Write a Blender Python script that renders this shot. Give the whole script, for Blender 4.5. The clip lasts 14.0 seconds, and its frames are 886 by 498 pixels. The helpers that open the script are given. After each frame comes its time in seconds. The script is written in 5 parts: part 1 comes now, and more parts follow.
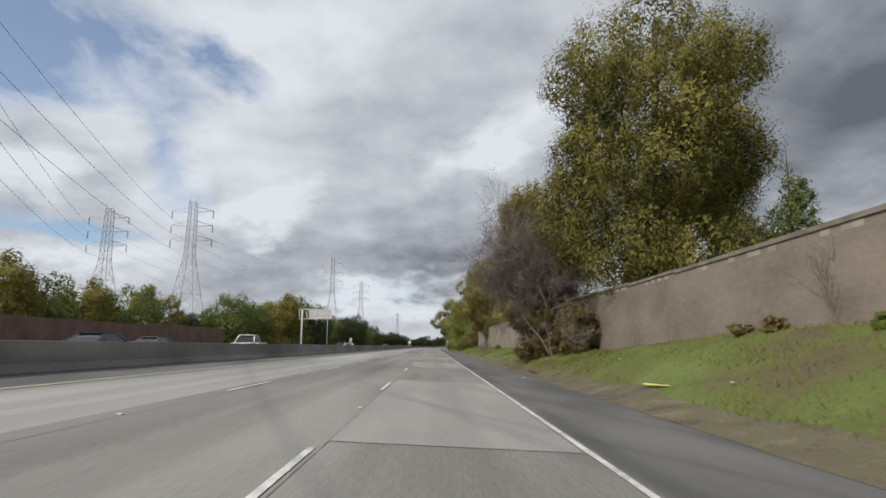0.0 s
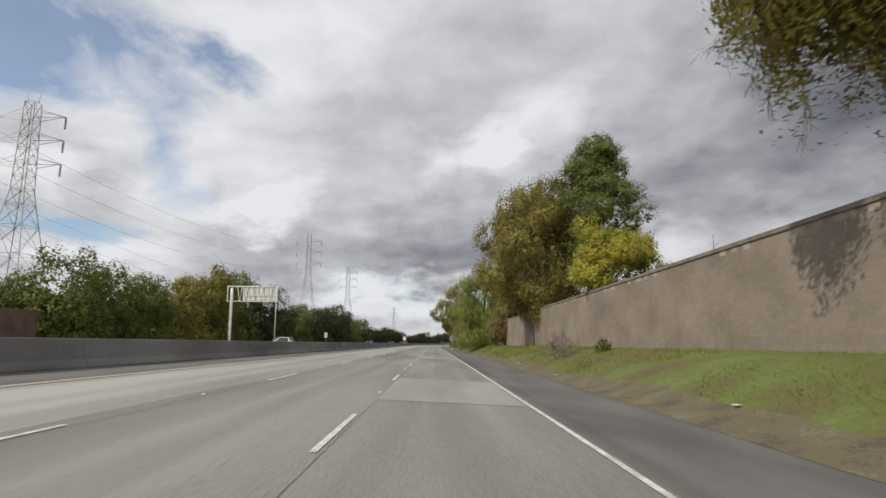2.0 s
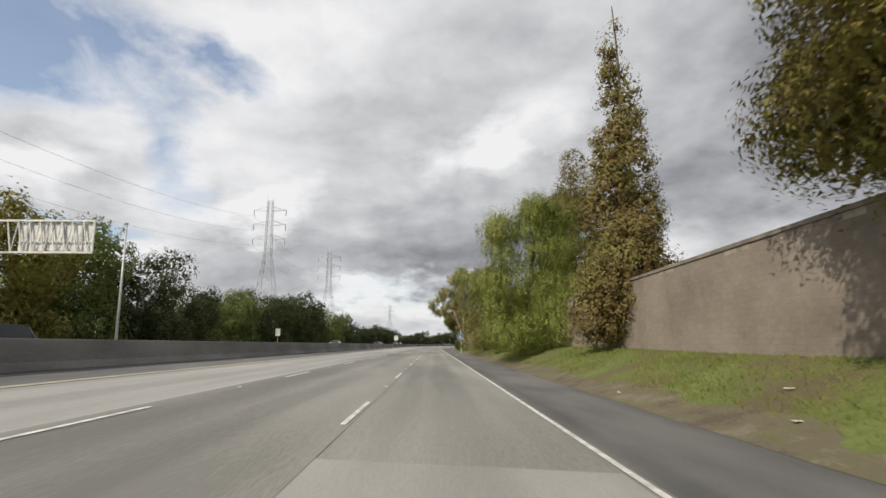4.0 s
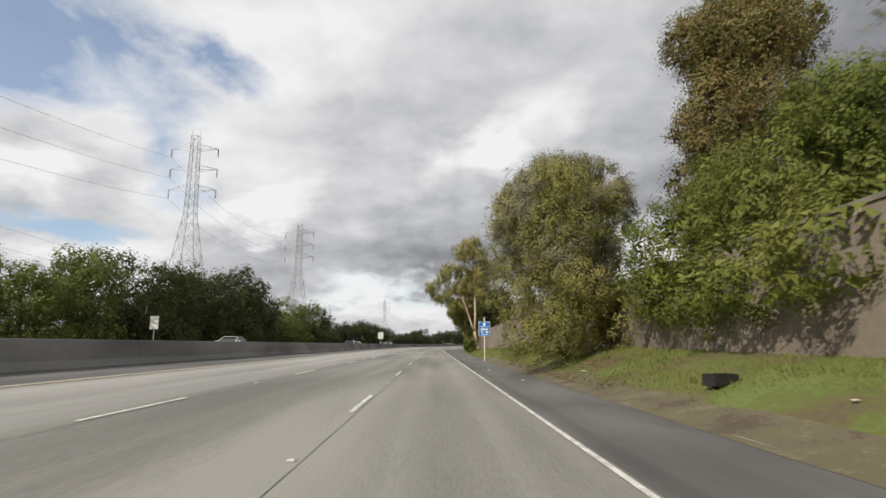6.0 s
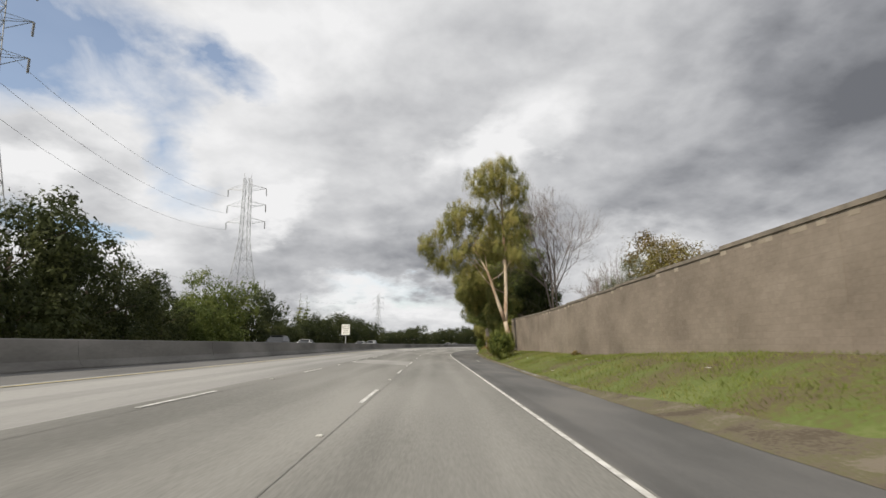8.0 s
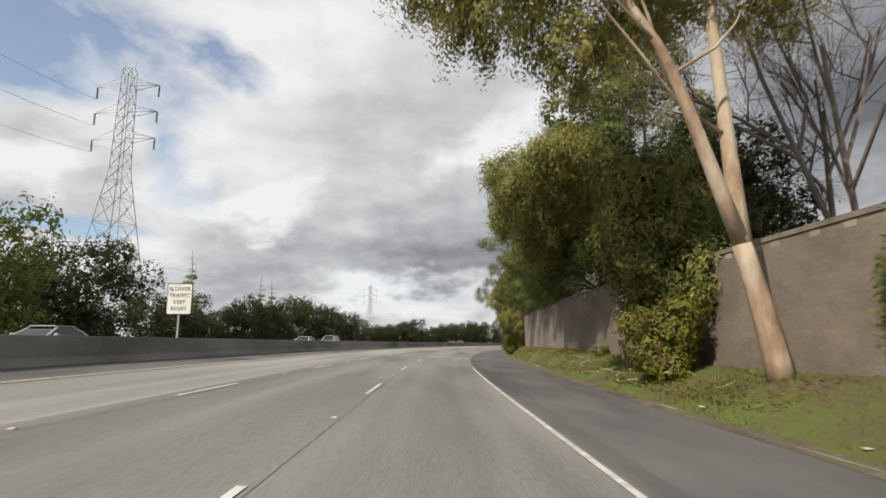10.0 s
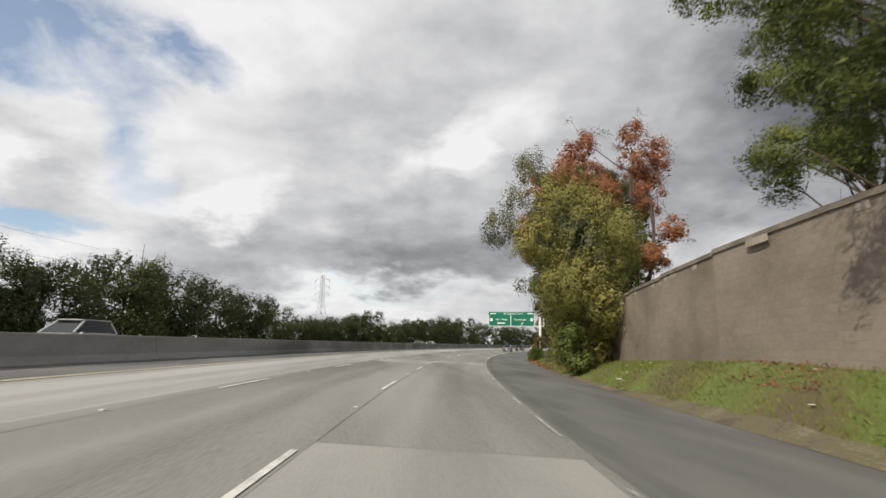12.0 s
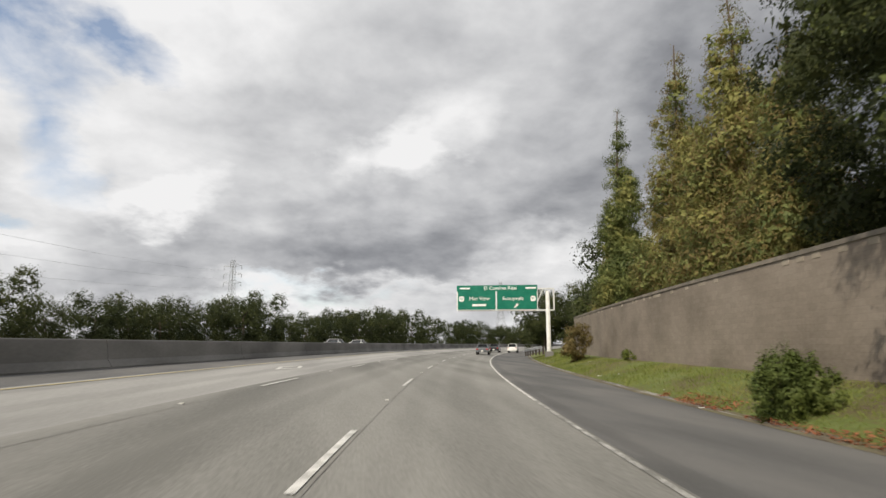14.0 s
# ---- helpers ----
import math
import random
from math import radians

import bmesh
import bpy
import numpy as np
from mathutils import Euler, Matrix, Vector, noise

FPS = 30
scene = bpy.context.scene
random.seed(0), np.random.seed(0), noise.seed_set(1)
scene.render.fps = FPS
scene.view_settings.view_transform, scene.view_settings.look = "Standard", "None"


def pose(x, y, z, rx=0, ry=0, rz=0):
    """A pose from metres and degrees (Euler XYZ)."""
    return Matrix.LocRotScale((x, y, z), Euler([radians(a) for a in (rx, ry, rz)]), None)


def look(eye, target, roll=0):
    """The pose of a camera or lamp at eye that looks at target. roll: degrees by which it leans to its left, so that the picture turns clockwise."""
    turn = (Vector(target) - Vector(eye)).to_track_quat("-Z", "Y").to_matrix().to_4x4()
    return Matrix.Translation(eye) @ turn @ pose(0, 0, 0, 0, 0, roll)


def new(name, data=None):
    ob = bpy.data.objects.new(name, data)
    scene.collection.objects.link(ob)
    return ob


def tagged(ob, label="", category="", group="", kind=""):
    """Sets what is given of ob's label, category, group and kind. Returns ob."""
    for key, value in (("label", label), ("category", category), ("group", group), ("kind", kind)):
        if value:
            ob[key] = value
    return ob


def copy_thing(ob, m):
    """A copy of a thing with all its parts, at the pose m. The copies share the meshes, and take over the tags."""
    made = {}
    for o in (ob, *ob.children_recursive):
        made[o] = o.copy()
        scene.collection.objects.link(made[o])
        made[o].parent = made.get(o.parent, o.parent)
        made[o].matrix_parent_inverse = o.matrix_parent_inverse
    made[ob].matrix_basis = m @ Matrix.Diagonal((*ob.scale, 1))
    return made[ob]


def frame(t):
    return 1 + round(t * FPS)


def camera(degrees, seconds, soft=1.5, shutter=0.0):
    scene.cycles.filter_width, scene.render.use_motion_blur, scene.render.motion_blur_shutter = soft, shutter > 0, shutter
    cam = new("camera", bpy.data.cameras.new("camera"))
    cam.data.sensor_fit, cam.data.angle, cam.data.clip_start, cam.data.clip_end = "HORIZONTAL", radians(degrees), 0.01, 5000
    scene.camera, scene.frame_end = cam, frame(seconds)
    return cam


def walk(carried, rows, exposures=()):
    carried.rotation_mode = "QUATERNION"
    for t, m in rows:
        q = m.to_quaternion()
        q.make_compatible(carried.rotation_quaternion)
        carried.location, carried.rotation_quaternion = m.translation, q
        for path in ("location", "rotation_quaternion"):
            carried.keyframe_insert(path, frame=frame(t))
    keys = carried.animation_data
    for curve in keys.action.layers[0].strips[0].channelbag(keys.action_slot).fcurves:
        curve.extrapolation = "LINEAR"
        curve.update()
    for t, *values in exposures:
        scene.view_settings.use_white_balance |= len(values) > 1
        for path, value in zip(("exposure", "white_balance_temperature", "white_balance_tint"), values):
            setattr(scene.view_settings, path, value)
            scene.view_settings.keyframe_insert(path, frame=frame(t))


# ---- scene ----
# ---- camera ----
cam = camera(76.2, 14.0, soft=1.5, shutter=0.1)
PATH = [
    (0, pose(0.090, 0.000, 1.400, 99.770, 0.000, -0.900)),
    (0.5, pose(0.040, 13.000, 1.400, 99.550, 0.000, -0.900)),
    (1, pose(0.000, 26.000, 1.400, 99.600, 0.000, -0.900)),
    (1.5, pose(0.000, 39.000, 1.400, 99.430, 0.000, -0.900)),
    (2, pose(-0.030, 52.000, 1.400, 99.500, 0.000, -0.900)),
    (2.5, pose(0.000, 65.000, 1.400, 99.680, 0.000, -0.900)),
    (3, pose(0.000, 78.000, 1.400, 99.550, 0.000, -0.900)),
    (4.2, pose(0.000, 109.200, 1.400, 99.600, 0.000, -0.900)),
    (5.5, pose(0.150, 143.000, 1.400, 99.600, 0.000, -0.900)),
    (6, pose(0.120, 156.000, 1.400, 99.600, 0.000, -0.900)),
    (6.5, pose(0.140, 169.000, 1.400, 99.600, 0.000, -0.900)),
    (7, pose(0.140, 182.000, 1.400, 99.600, 0.000, -0.900)),
    (8.2, pose(0.160, 213.200, 1.400, 99.600, 0.000, -0.900)),
    (9.5, pose(0.200, 247.000, 1.400, 99.600, 0.000, -0.900)),
    (10, pose(0.250, 260.000, 1.400, 99.450, -0.300, -0.900)),
    (10.5, pose(0.345, 272.999, 1.400, 99.300, -0.600, -1.087)),
    (11, pose(0.444, 285.994, 1.400, 99.200, -1.000, -1.790)),
    (11.5, pose(0.850, 298.985, 1.400, 99.500, -1.000, -3.008)),
    (12, pose(1.340, 311.967, 1.400, 99.600, -0.800, -4.413)),
    (12.5, pose(2.148, 324.935, 1.400, 99.600, -0.500, -5.819)),
    (13, pose(3.322, 337.881, 1.400, 99.600, -0.300, -7.224)),
    (13.5, pose(4.813, 350.796, 1.400, 99.600, 0.000, -8.630)),
    (14, pose(6.621, 363.674, 1.400, 99.600, 0.000, -10.035)),
]
walk(cam, PATH, exposures=[(0, -0.2, 6100, 10), (1.4, -0.18, 6300, 10), (3.0, -0.06, 6450, 10), (5.3, 0.0, 6500, 10), (14, 0.0, 6550, 10)])

# ---- road axis: straight, then a long bend to the right ----
BEND_IN, BEND_FULL, BEND_OUT, RADIUS = 262.0, 297.0, 560.0, 530.0


def axis_table():
    table, x, y, h, step = [], 0.0, 0.0, 0.0, 0.5
    for i in range(2401):
        table.append((x, y, h))
        mid = (i + 0.5) * step
        k = 0.0
        if BEND_IN < mid < BEND_FULL:
            k = (mid - BEND_IN) / (BEND_FULL - BEND_IN) / RADIUS
        elif BEND_FULL <= mid < BEND_OUT:
            k = 1 / RADIUS
        x += math.sin(h + k * step / 2) * step
        y += math.cos(h + k * step / 2) * step
        h += k * step
    return table


AXIS = axis_table()


def along(s, off, z=0.0):
    """The place s metres along the road and off metres to the right of the axis."""
    if s < 0:
        return Vector((off, s, z))
    i = min(int(s * 2), len(AXIS) - 1)
    x, y, h = AXIS[i]
    e = s - i * 0.5
    return Vector((x + math.sin(h) * e + off * math.cos(h), y + math.cos(h) * e - off * math.sin(h), z))


def heading(s):
    return 0.0 if s < 0 else -AXIS[min(int(s * 2), len(AXIS) - 1)][2]


CROSS = 0.049  # the carriageway rises to the left


def road_z(off):
    return -CROSS * off


WALL_X = 10.5


def wall_off(s):
    """The sound wall's offset: it comes nearer to the road in the bend."""
    pts = ((-999, WALL_X), (265, WALL_X), (297, 8.9), (327, 8.6), (342, 9.7), (362, 10.6), (420, 11.2), (9999, 11.2))
    for (a, xa), (b, xb) in zip(pts, pts[1:]):
        if s <= b:
            return xa + (xb - xa) * (s - a) / (b - a)


EDGE_R, DASH_1, DASH_2, YELLOW, MEDIAN = 2.33, -1.52, -5.25, -9.4, -11.9
SHOULDER_R = 5.4


def terrain(off):
    """The ground's height across the road."""
    pts = ((-4000, 0.5), (-60, 0.7), (-36, 0.58), (MEDIAN, 0.54), (SHOULDER_R, -0.3), (6.2, -0.12), (7.4, 0.38), (8.8, 0.85), (10.2, 1.15), (12, 1.25), (4000, 1.3))
    for (a, za), (b, zb) in zip(pts, pts[1:]):
        if off <= b:
            return za + (zb - za) * (off - a) / (b - a)
    return 1.3


def shoulder_edge(s):
    """The right edge of the asphalt shoulder, wider in the bend."""
    return SHOULDER_R + 0.1 + 1.4 * max(0.0, min(1.0, (s - 240) / 60))


def bank(s, off):
    """The bank's height: the ground with its long swells."""
    edge, foot = shoulder_edge(s), wall_off(s) - 0.3
    rise = 1 - 0.32 * max(0.0, min(1.0, (s - 225) / 20)) + 0.2 * max(0.0, min(1.0, (s - 278) / 20)) - 0.36 * max(0.0, min(1.0, (s - 328) / 28))
    if edge < off < foot:
        part_way = (off - edge) / (foot - edge)
        z = bank_at(s, SHOULDER_R + part_way * (10.2 - SHOULDER_R))
        return rise * (z + 0.3) - 0.3 - CROSS * (edge - SHOULDER_R) * (1 - part_way)
    if off >= foot:
        return rise * (bank_at(s, max(off, 10.2)) + 0.3) - 0.3
    return bank_at(s, off)


def bank_at(s, off):
    rise = 0.75 * max(0.0, min(1.0, (32 - s) / 14)) * max(0.0, min(1.0, (off - 6.8) / 3.4))
    swell = 0.16 * noise.noise((s * 0.045, 7.0, 0.0)) * max(0.0, min(1.0, (off - 6.5) / 2.5))
    return terrain(off) + rise + swell


# ---- light ----
SUN_EL, SUN_AZ = radians(39), radians(-138)  # azimuth from +y, clockwise positive
sun = new("sun", bpy.data.lights.new("sun", "SUN"))
sun.data.energy, sun.data.angle, sun.data.color = 4.3, radians(0.6), (1.0, 0.9, 0.75)
sun_way = Vector((math.sin(SUN_AZ) * math.cos(SUN_EL), math.cos(SUN_AZ) * math.cos(SUN_EL), math.sin(SUN_EL)))
sun.matrix_world = look(sun_way * 50, (0, 0, 0))
scene.view_settings.exposure = 0.0


def make_world():
    world = bpy.data.worlds.new("sky")
    scene.world = world
    world.use_nodes = True
    nt = world.node_tree
    nt.nodes.clear()
    N, L = nt.nodes.new, nt.links.new

    def math_node(op, a, b=None, clamp=False):
        n = N("ShaderNodeMath")
        n.operation, n.use_clamp = op, clamp
        for i, v in enumerate((a, b)):
            if v is None:
                continue
            if isinstance(v, (int, float)):
                n.inputs[i].default_value = v
            else:
                L(v, n.inputs[i])
        return n.outputs[0]

    def ramp(fac, stops):
        n = N("ShaderNodeValToRGB")
        while len(n.color_ramp.elements) < len(stops):
            n.color_ramp.elements.new(0.5)
        for e, (p, c) in zip(n.color_ramp.elements, stops):
            e.position, e.color = p, (*c, 1)
        L(fac, n.inputs[0])
        return n.outputs[0]

    def mix(fac, a, b):
        n = N("ShaderNodeMix")
        n.data_type = "RGBA"
        L(fac, n.inputs[0])
        for sock, v in ((n.inputs[6], a), (n.inputs[7], b)):
            if isinstance(v, tuple):
                sock.default_value = (*v, 1)
            else:
                L(v, sock)
        return n.outputs[2]

    def noise_node(vec, scale, detail, rough, distort=0.0):
        n = N("ShaderNodeTexNoise")
        L(vec, n.inputs["Vector"])
        n.inputs["Scale"].default_value, n.inputs["Detail"].default_value = scale, detail
        n.inputs["Roughness"].default_value, n.inputs["Distortion"].default_value = rough, distort
        return n.outputs["Fac"]

    tc = N("ShaderNodeTexCoord")
    sep = N("ShaderNodeSeparateXYZ")
    L(tc.outputs["Generated"], sep.inputs[0])
    up = math_node("MAXIMUM", sep.outputs[2], 0.0)
    ahead = math_node("MAXIMUM", sep.outputs[1], 0.12)

    def vector(x, y, z):
        n = N("ShaderNodeCombineXYZ")
        for sock, v in zip(n.inputs, (x, y, z)):
            if isinstance(v, (int, float)):
                sock.default_value = v
            else:
                L(v, sock)
        return n.outputs[0]

    def shift(vec, way):
        n = N("ShaderNodeVectorMath")
        n.operation = "ADD"
        L(vec, n.inputs[0])
        n.inputs[1].default_value = way
        return n.outputs[0]

    # the deck seen from below, and the same directions as a wall ahead of the road
    den = math_node("ADD", up, 0.5)
    deck = vector(math_node("DIVIDE", sep.outputs[0], den), math_node("MULTIPLY", math_node("DIVIDE", up, den), 1.7), math_node("DIVIDE", sep.outputs[1], den))
    wall = vector(math_node("DIVIDE", sep.outputs[0], ahead), math_node("DIVIDE", up, ahead), 0.0)
    ragged = N("ShaderNodeTexNoise")
    L(shift(deck, (0, 0, SKY_SEED)), ragged.inputs["Vector"])
    ragged.inputs["Scale"].default_value, ragged.inputs["Detail"].default_value, ragged.inputs["Roughness"].default_value = 4.5, 7, 0.58
    warp = N("ShaderNodeVectorMath")
    warp.operation = "MULTIPLY_ADD"
    L(shift(ragged.outputs["Color"], (-0.5, -0.5, -0.5)), warp.inputs[0])
    warp.inputs[1].default_value = (0.3, 0.2, 0.0)
    L(wall, warp.inputs[2])

    def masses(rows, sign):
        total = None
        for x, y, rx, ry, turn, amount in rows:
            m = N("ShaderNodeMapping")
            m.vector_type = "TEXTURE"
            m.inputs["Location"].default_value, m.inputs["Rotation"].default_value, m.inputs["Scale"].default_value = (x, y, 0), (0, 0, radians(turn)), (rx * 1.25, ry * 1.25, 1)
            L(warp.outputs[0], m.inputs[0])
            g = N("ShaderNodeTexGradient")
            g.gradient_type = "SPHERICAL"
            L(m.outputs[0], g.inputs[0])
            term = math_node("MULTIPLY", g.outputs[1], amount * sign * 1.25)
            total = term if total is None else math_node("ADD", total, term)
        return total

    big = noise_node(deck, 3.6, 8, 0.52, 0.1)
    over = noise_node(shift(deck, (-0.03, 0.06, 0.0)), 3.6, 8, 0.52, 0.1)
    broad = noise_node(deck, 1.3, 3, 0.5)
    tone = math_node("ADD", masses(DARK_MASSES, -0.58), masses(BRIGHT_MASSES, 1.0))
    tone = math_node("ADD", tone, math_node("MULTIPLY", math_node("SUBTRACT", big, over), 1.1))
    tone = math_node("ADD", tone, math_node("MULTIPLY", math_node("SUBTRACT", broad, 0.5), 0.25))
    tone = math_node("ADD", tone, math_node("MULTIPLY", math_node("SUBTRACT", ragged.outputs["Fac"], 0.5), 0.2))
    cloud = ramp(math_node("ADD", tone, 0.665), CLOUD_STOPS)
    streak = noise_node(deck, 4.5, 6, 0.55, 0.5)
    open_sky = math_node("MULTIPLY", masses(BLUE_GAPS, 1.0), math_node("ADD", math_node("MULTIPLY", math_node("SUBTRACT", streak, 0.5), 3.2), 1.0))
    cover = ramp(open_sky, [(0.1, (1, 1, 1)), (0.85, (0.15, 0.15, 0.15))])
    sky = N("ShaderNodeTexSky")
    sky.sky_type, sky.sun_disc = "NISHITA", False
    sky.sun_elevation, sky.sun_rotation = SUN_EL, SUN_AZ
    scaled = N("ShaderNodeVectorMath")
    scaled.operation = "SCALE"
    scaled.inputs[3].default_value = 0.15
    L(sky.outputs[0], scaled.inputs[0])
    bg = N("ShaderNodeBackground")
    L(mix(cover, scaled.outputs[0], cloud), bg.inputs[0])
    bg.inputs[1].default_value = 1.0
    out = N("ShaderNodeOutputWorld")
    L(bg.outputs[0], out.inputs[0])


SKY_SEED = 3.1
CLOUD_STOPS = [(0.0, (0.16, 0.167, 0.185)), (0.25, (0.3, 0.308, 0.33)), (0.5, (0.5, 0.507, 0.525)), (0.75, (0.7, 0.705, 0.715)), (1.0, (0.88, 0.88, 0.885))]
# across, up, half width, half height, turn, amount
DARK_MASSES = [(-0.049, 0.131, 0.371, 0.067, 4, 0.50), (-0.060, 0.227, 0.216, 0.067, 8, 0.30), (0.740, 0.536, 0.43, 0.30, 12, 0.6), (1.1, 0.5, 0.45, 0.4, 0, 0.7), (0.279, 0.223, 0.340, 0.081, 14, 0.40), (-0.777, 0.378, 0.124, 0.056, -10, 0.40), (-0.590, 0.256, 0.103, 0.045, -15, 0.35), (-0.177, 0.393, 0.185, 0.097, 0, 0.14), (0.142, 0.601, 0.288, 0.076, 5, 0.16), (-0.352, 0.169, 0.247, 0.039, -3, 0.22), (-0.215, 0.295, 0.124, 0.043, 0, 0.10), (0.499, 0.397, 0.237, 0.130, 0, 0.16)]
BRIGHT_MASSES = [(-0.6, 0.5, 0.42, 0.3, -10, 0.3), (0.127, 0.351, 0.064, 0.063, -20, 0.42), (0.022, 0.348, 0.066, 0.035, 0, 0.30), (-0.275, 0.240, 0.077, 0.052, 35, 0.38), (-0.344, 0.216, 0.093, 0.041, 0, 0.28), (-0.162, 0.587, 0.309, 0.140, 0, 0.20), (-0.758, 0.314, 0.103, 0.049, 0, 0.40), (-0.395, 0.381, 0.196, 0.140, 0, 0.16), (-0.128, 0.077, 0.124, 0.028, 0, 0.30), (-0.018, 0.057, 0.134, 0.032, 0, 0.28), (0.202, 0.412, 0.124, 0.059, 30, 0.24), (-0.650, 0.161, 0.154, 0.028, 0, 0.32), (0.369, 0.171, 0.134, 0.043, 10, 0.25), (0.092, 0.104, 0.196, 0.022, 6, 0.26)]
BLUE_GAPS = [(-0.665, 0.582, 0.299, 0.103, -15, 0.95), (-0.458, 0.524, 0.175, 0.045, -20, 0.80), (-0.483, 0.369, 0.064, 0.173, 25, 0.55), (-0.670, 0.207, 0.175, 0.032, -8, 1.00), (-0.826, 0.604, 0.154, 0.119, 0, 0.60), (-0.068, 0.087, 0.227, 0.026, 0, 0.30), (-0.748, 0.478, 0.144, 0.065, 10, 0.45)]
make_world()


# ---- materials ----
def mat(name, colors, rough=0.8, scale=3.0, bump=0.2, bump_scale=40.0, metal=0.0, stretch=(1, 1, 1), spread=(0.35, 0.65), island=0.0, fine=0.25, spec=0.3, rand=0.0):
    """Two or three colours mixed by a broad noise, with a fine grain over it and a bump."""
    m = bpy.data.materials.new(name)
    m.use_nodes = True
    nt = m.node_tree
    N, L = nt.nodes.new, nt.links.new
    bsdf = nt.nodes["Principled BSDF"]
    tc, mp = N("ShaderNodeTexCoord"), N("ShaderNodeMapping")
    mp.inputs["Scale"].default_value = stretch
    L(tc.outputs["Object"], mp.inputs[0])
    n1, n2 = N("ShaderNodeTexNoise"), N("ShaderNodeTexNoise")
    for n, sc, d in ((n1, scale, 6), (n2, bump_scale, 4)):
        n.inputs["Scale"].default_value, n.inputs["Detail"].default_value = sc, d
        L(mp.outputs[0], n.inputs["Vector"])
    add = N("ShaderNodeMath")
    add.operation = "MULTIPLY_ADD"
    L(n2.outputs["Fac"], add.inputs[0])
    add.inputs[1].default_value = fine
    sub = N("ShaderNodeMath")
    sub.operation = "SUBTRACT"
    L(n1.outputs["Fac"], sub.inputs[0])
    sub.inputs[1].default_value = fine / 2
    L(sub.outputs[0], add.inputs[2])
    fac = add.outputs[0]
    for amount, kind, sock in ((island, "ShaderNodeNewGeometry", "Random Per Island"), (rand, "ShaderNodeObjectInfo", "Random")):
        if not amount:
            continue
        g, ma, s2 = N(kind), N("ShaderNodeMath"), N("ShaderNodeMath")
        ma.operation, s2.operation = "MULTIPLY_ADD", "SUBTRACT"
        L(g.outputs[sock], ma.inputs[0])
        ma.inputs[1].default_value = amount
        L(fac, s2.inputs[0])
        s2.inputs[1].default_value = amount / 2
        L(s2.outputs[0], ma.inputs[2])
        fac = ma.outputs[0]
    cr = N("ShaderNodeValToRGB")
    while len(cr.color_ramp.elements) < len(colors):
        cr.color_ramp.elements.new(0.5)
    for i, (e, c) in enumerate(zip(cr.color_ramp.elements, colors)):
        e.position = spread[0] + (spread[1] - spread[0]) * i / max(1, len(colors) - 1)
        e.color = (*c, 1)
    L(fac, cr.inputs[0])
    L(cr.outputs[0], bsdf.inputs["Base Color"])
    bsdf.inputs["Roughness"].default_value, bsdf.inputs["Metallic"].default_value = rough, metal
    bsdf.inputs["Specular IOR Level"].default_value = spec
    if bump:
        b = N("ShaderNodeBump")
        b.inputs["Strength"].default_value, b.inputs["Distance"].default_value = bump, 0.02
        L(n2.outputs["Fac"], b.inputs["Height"])
        L(b.outputs[0], bsdf.inputs["Normal"])
    return m


def leaf_mat(name, colors, translucent=0.3):
    m = mat(name, colors, 0.6, 0.35, 0, 9.0, island=0.12, rand=0.2, fine=0.2, spread=(0.3, 0.7), spec=0.2)
    nt = m.node_tree
    bsdf, out = nt.nodes["Principled BSDF"], nt.nodes["Material Output"]
    tr, mx = nt.nodes.new("ShaderNodeBsdfTranslucent"), nt.nodes.new("ShaderNodeMixShader")
    ramp = next(n for n in nt.nodes if n.bl_idname == "ShaderNodeValToRGB")
    nt.links.new(ramp.outputs[0], tr.inputs[0])
    mx.inputs[0].default_value = translucent
    nt.links.new(bsdf.outputs[0], mx.inputs[1])
    nt.links.new(tr.outputs[0], mx.inputs[2])
    nt.links.new(mx.outputs[0], out.inputs[0])
    return m


def trodden(m, bands):
    """Oil and tyre wear along the lanes: bands (offset, half width, share taken away), broken up by noise."""
    nt = m.node_tree
    N, L = nt.nodes.new, nt.links.new
    bsdf = nt.nodes["Principled BSDF"]
    colour = bsdf.inputs["Base Color"].links[0].from_socket
    at, grain, tc = N("ShaderNodeAttribute"), N("ShaderNodeTexNoise"), N("ShaderNodeTexCoord")
    at.attribute_name = "across"
    mp = N("ShaderNodeMapping")
    mp.inputs["Scale"].default_value = (1.2, 0.06, 1)
    L(tc.outputs["Object"], mp.inputs[0])
    L(mp.outputs[0], grain.inputs["Vector"])
    grain.inputs["Scale"].default_value, grain.inputs["Detail"].default_value = 1.6, 6

    def op(kind, a, b):
        n = N("ShaderNodeMath")
        n.operation = kind
        for sock, v in zip(n.inputs, (a, b)):
            if isinstance(v, (int, float)):
                sock.default_value = v
            else:
                L(v, sock)
        return n.outputs[0]

    wander = op("ADD", at.outputs["Fac"], op("MULTIPLY", op("SUBTRACT", grain.outputs["Fac"], 0.5), 0.8))
    total = None
    for c, half, share in bands:
        n = N("ShaderNodeMapRange")
        n.interpolation_type = "SMOOTHSTEP"
        L(op("ABSOLUTE", op("SUBTRACT", wander, c), 0.0), n.inputs["Value"])
        n.inputs["From Min"].default_value, n.inputs["From Max"].default_value = half * 0.3, half
        n.inputs["To Min"].default_value, n.inputs["To Max"].default_value = share, 0.0
        total = n.outputs[0] if total is None else op("ADD", total, n.outputs[0])
    keep = op("SUBTRACT", 1.0, total)
    mx = N("ShaderNodeVectorMath")
    mx.operation = "SCALE"
    L(colour, mx.inputs[0])
    L(keep, mx.inputs[3])
    L(mx.outputs[0], bsdf.inputs["Base Color"])


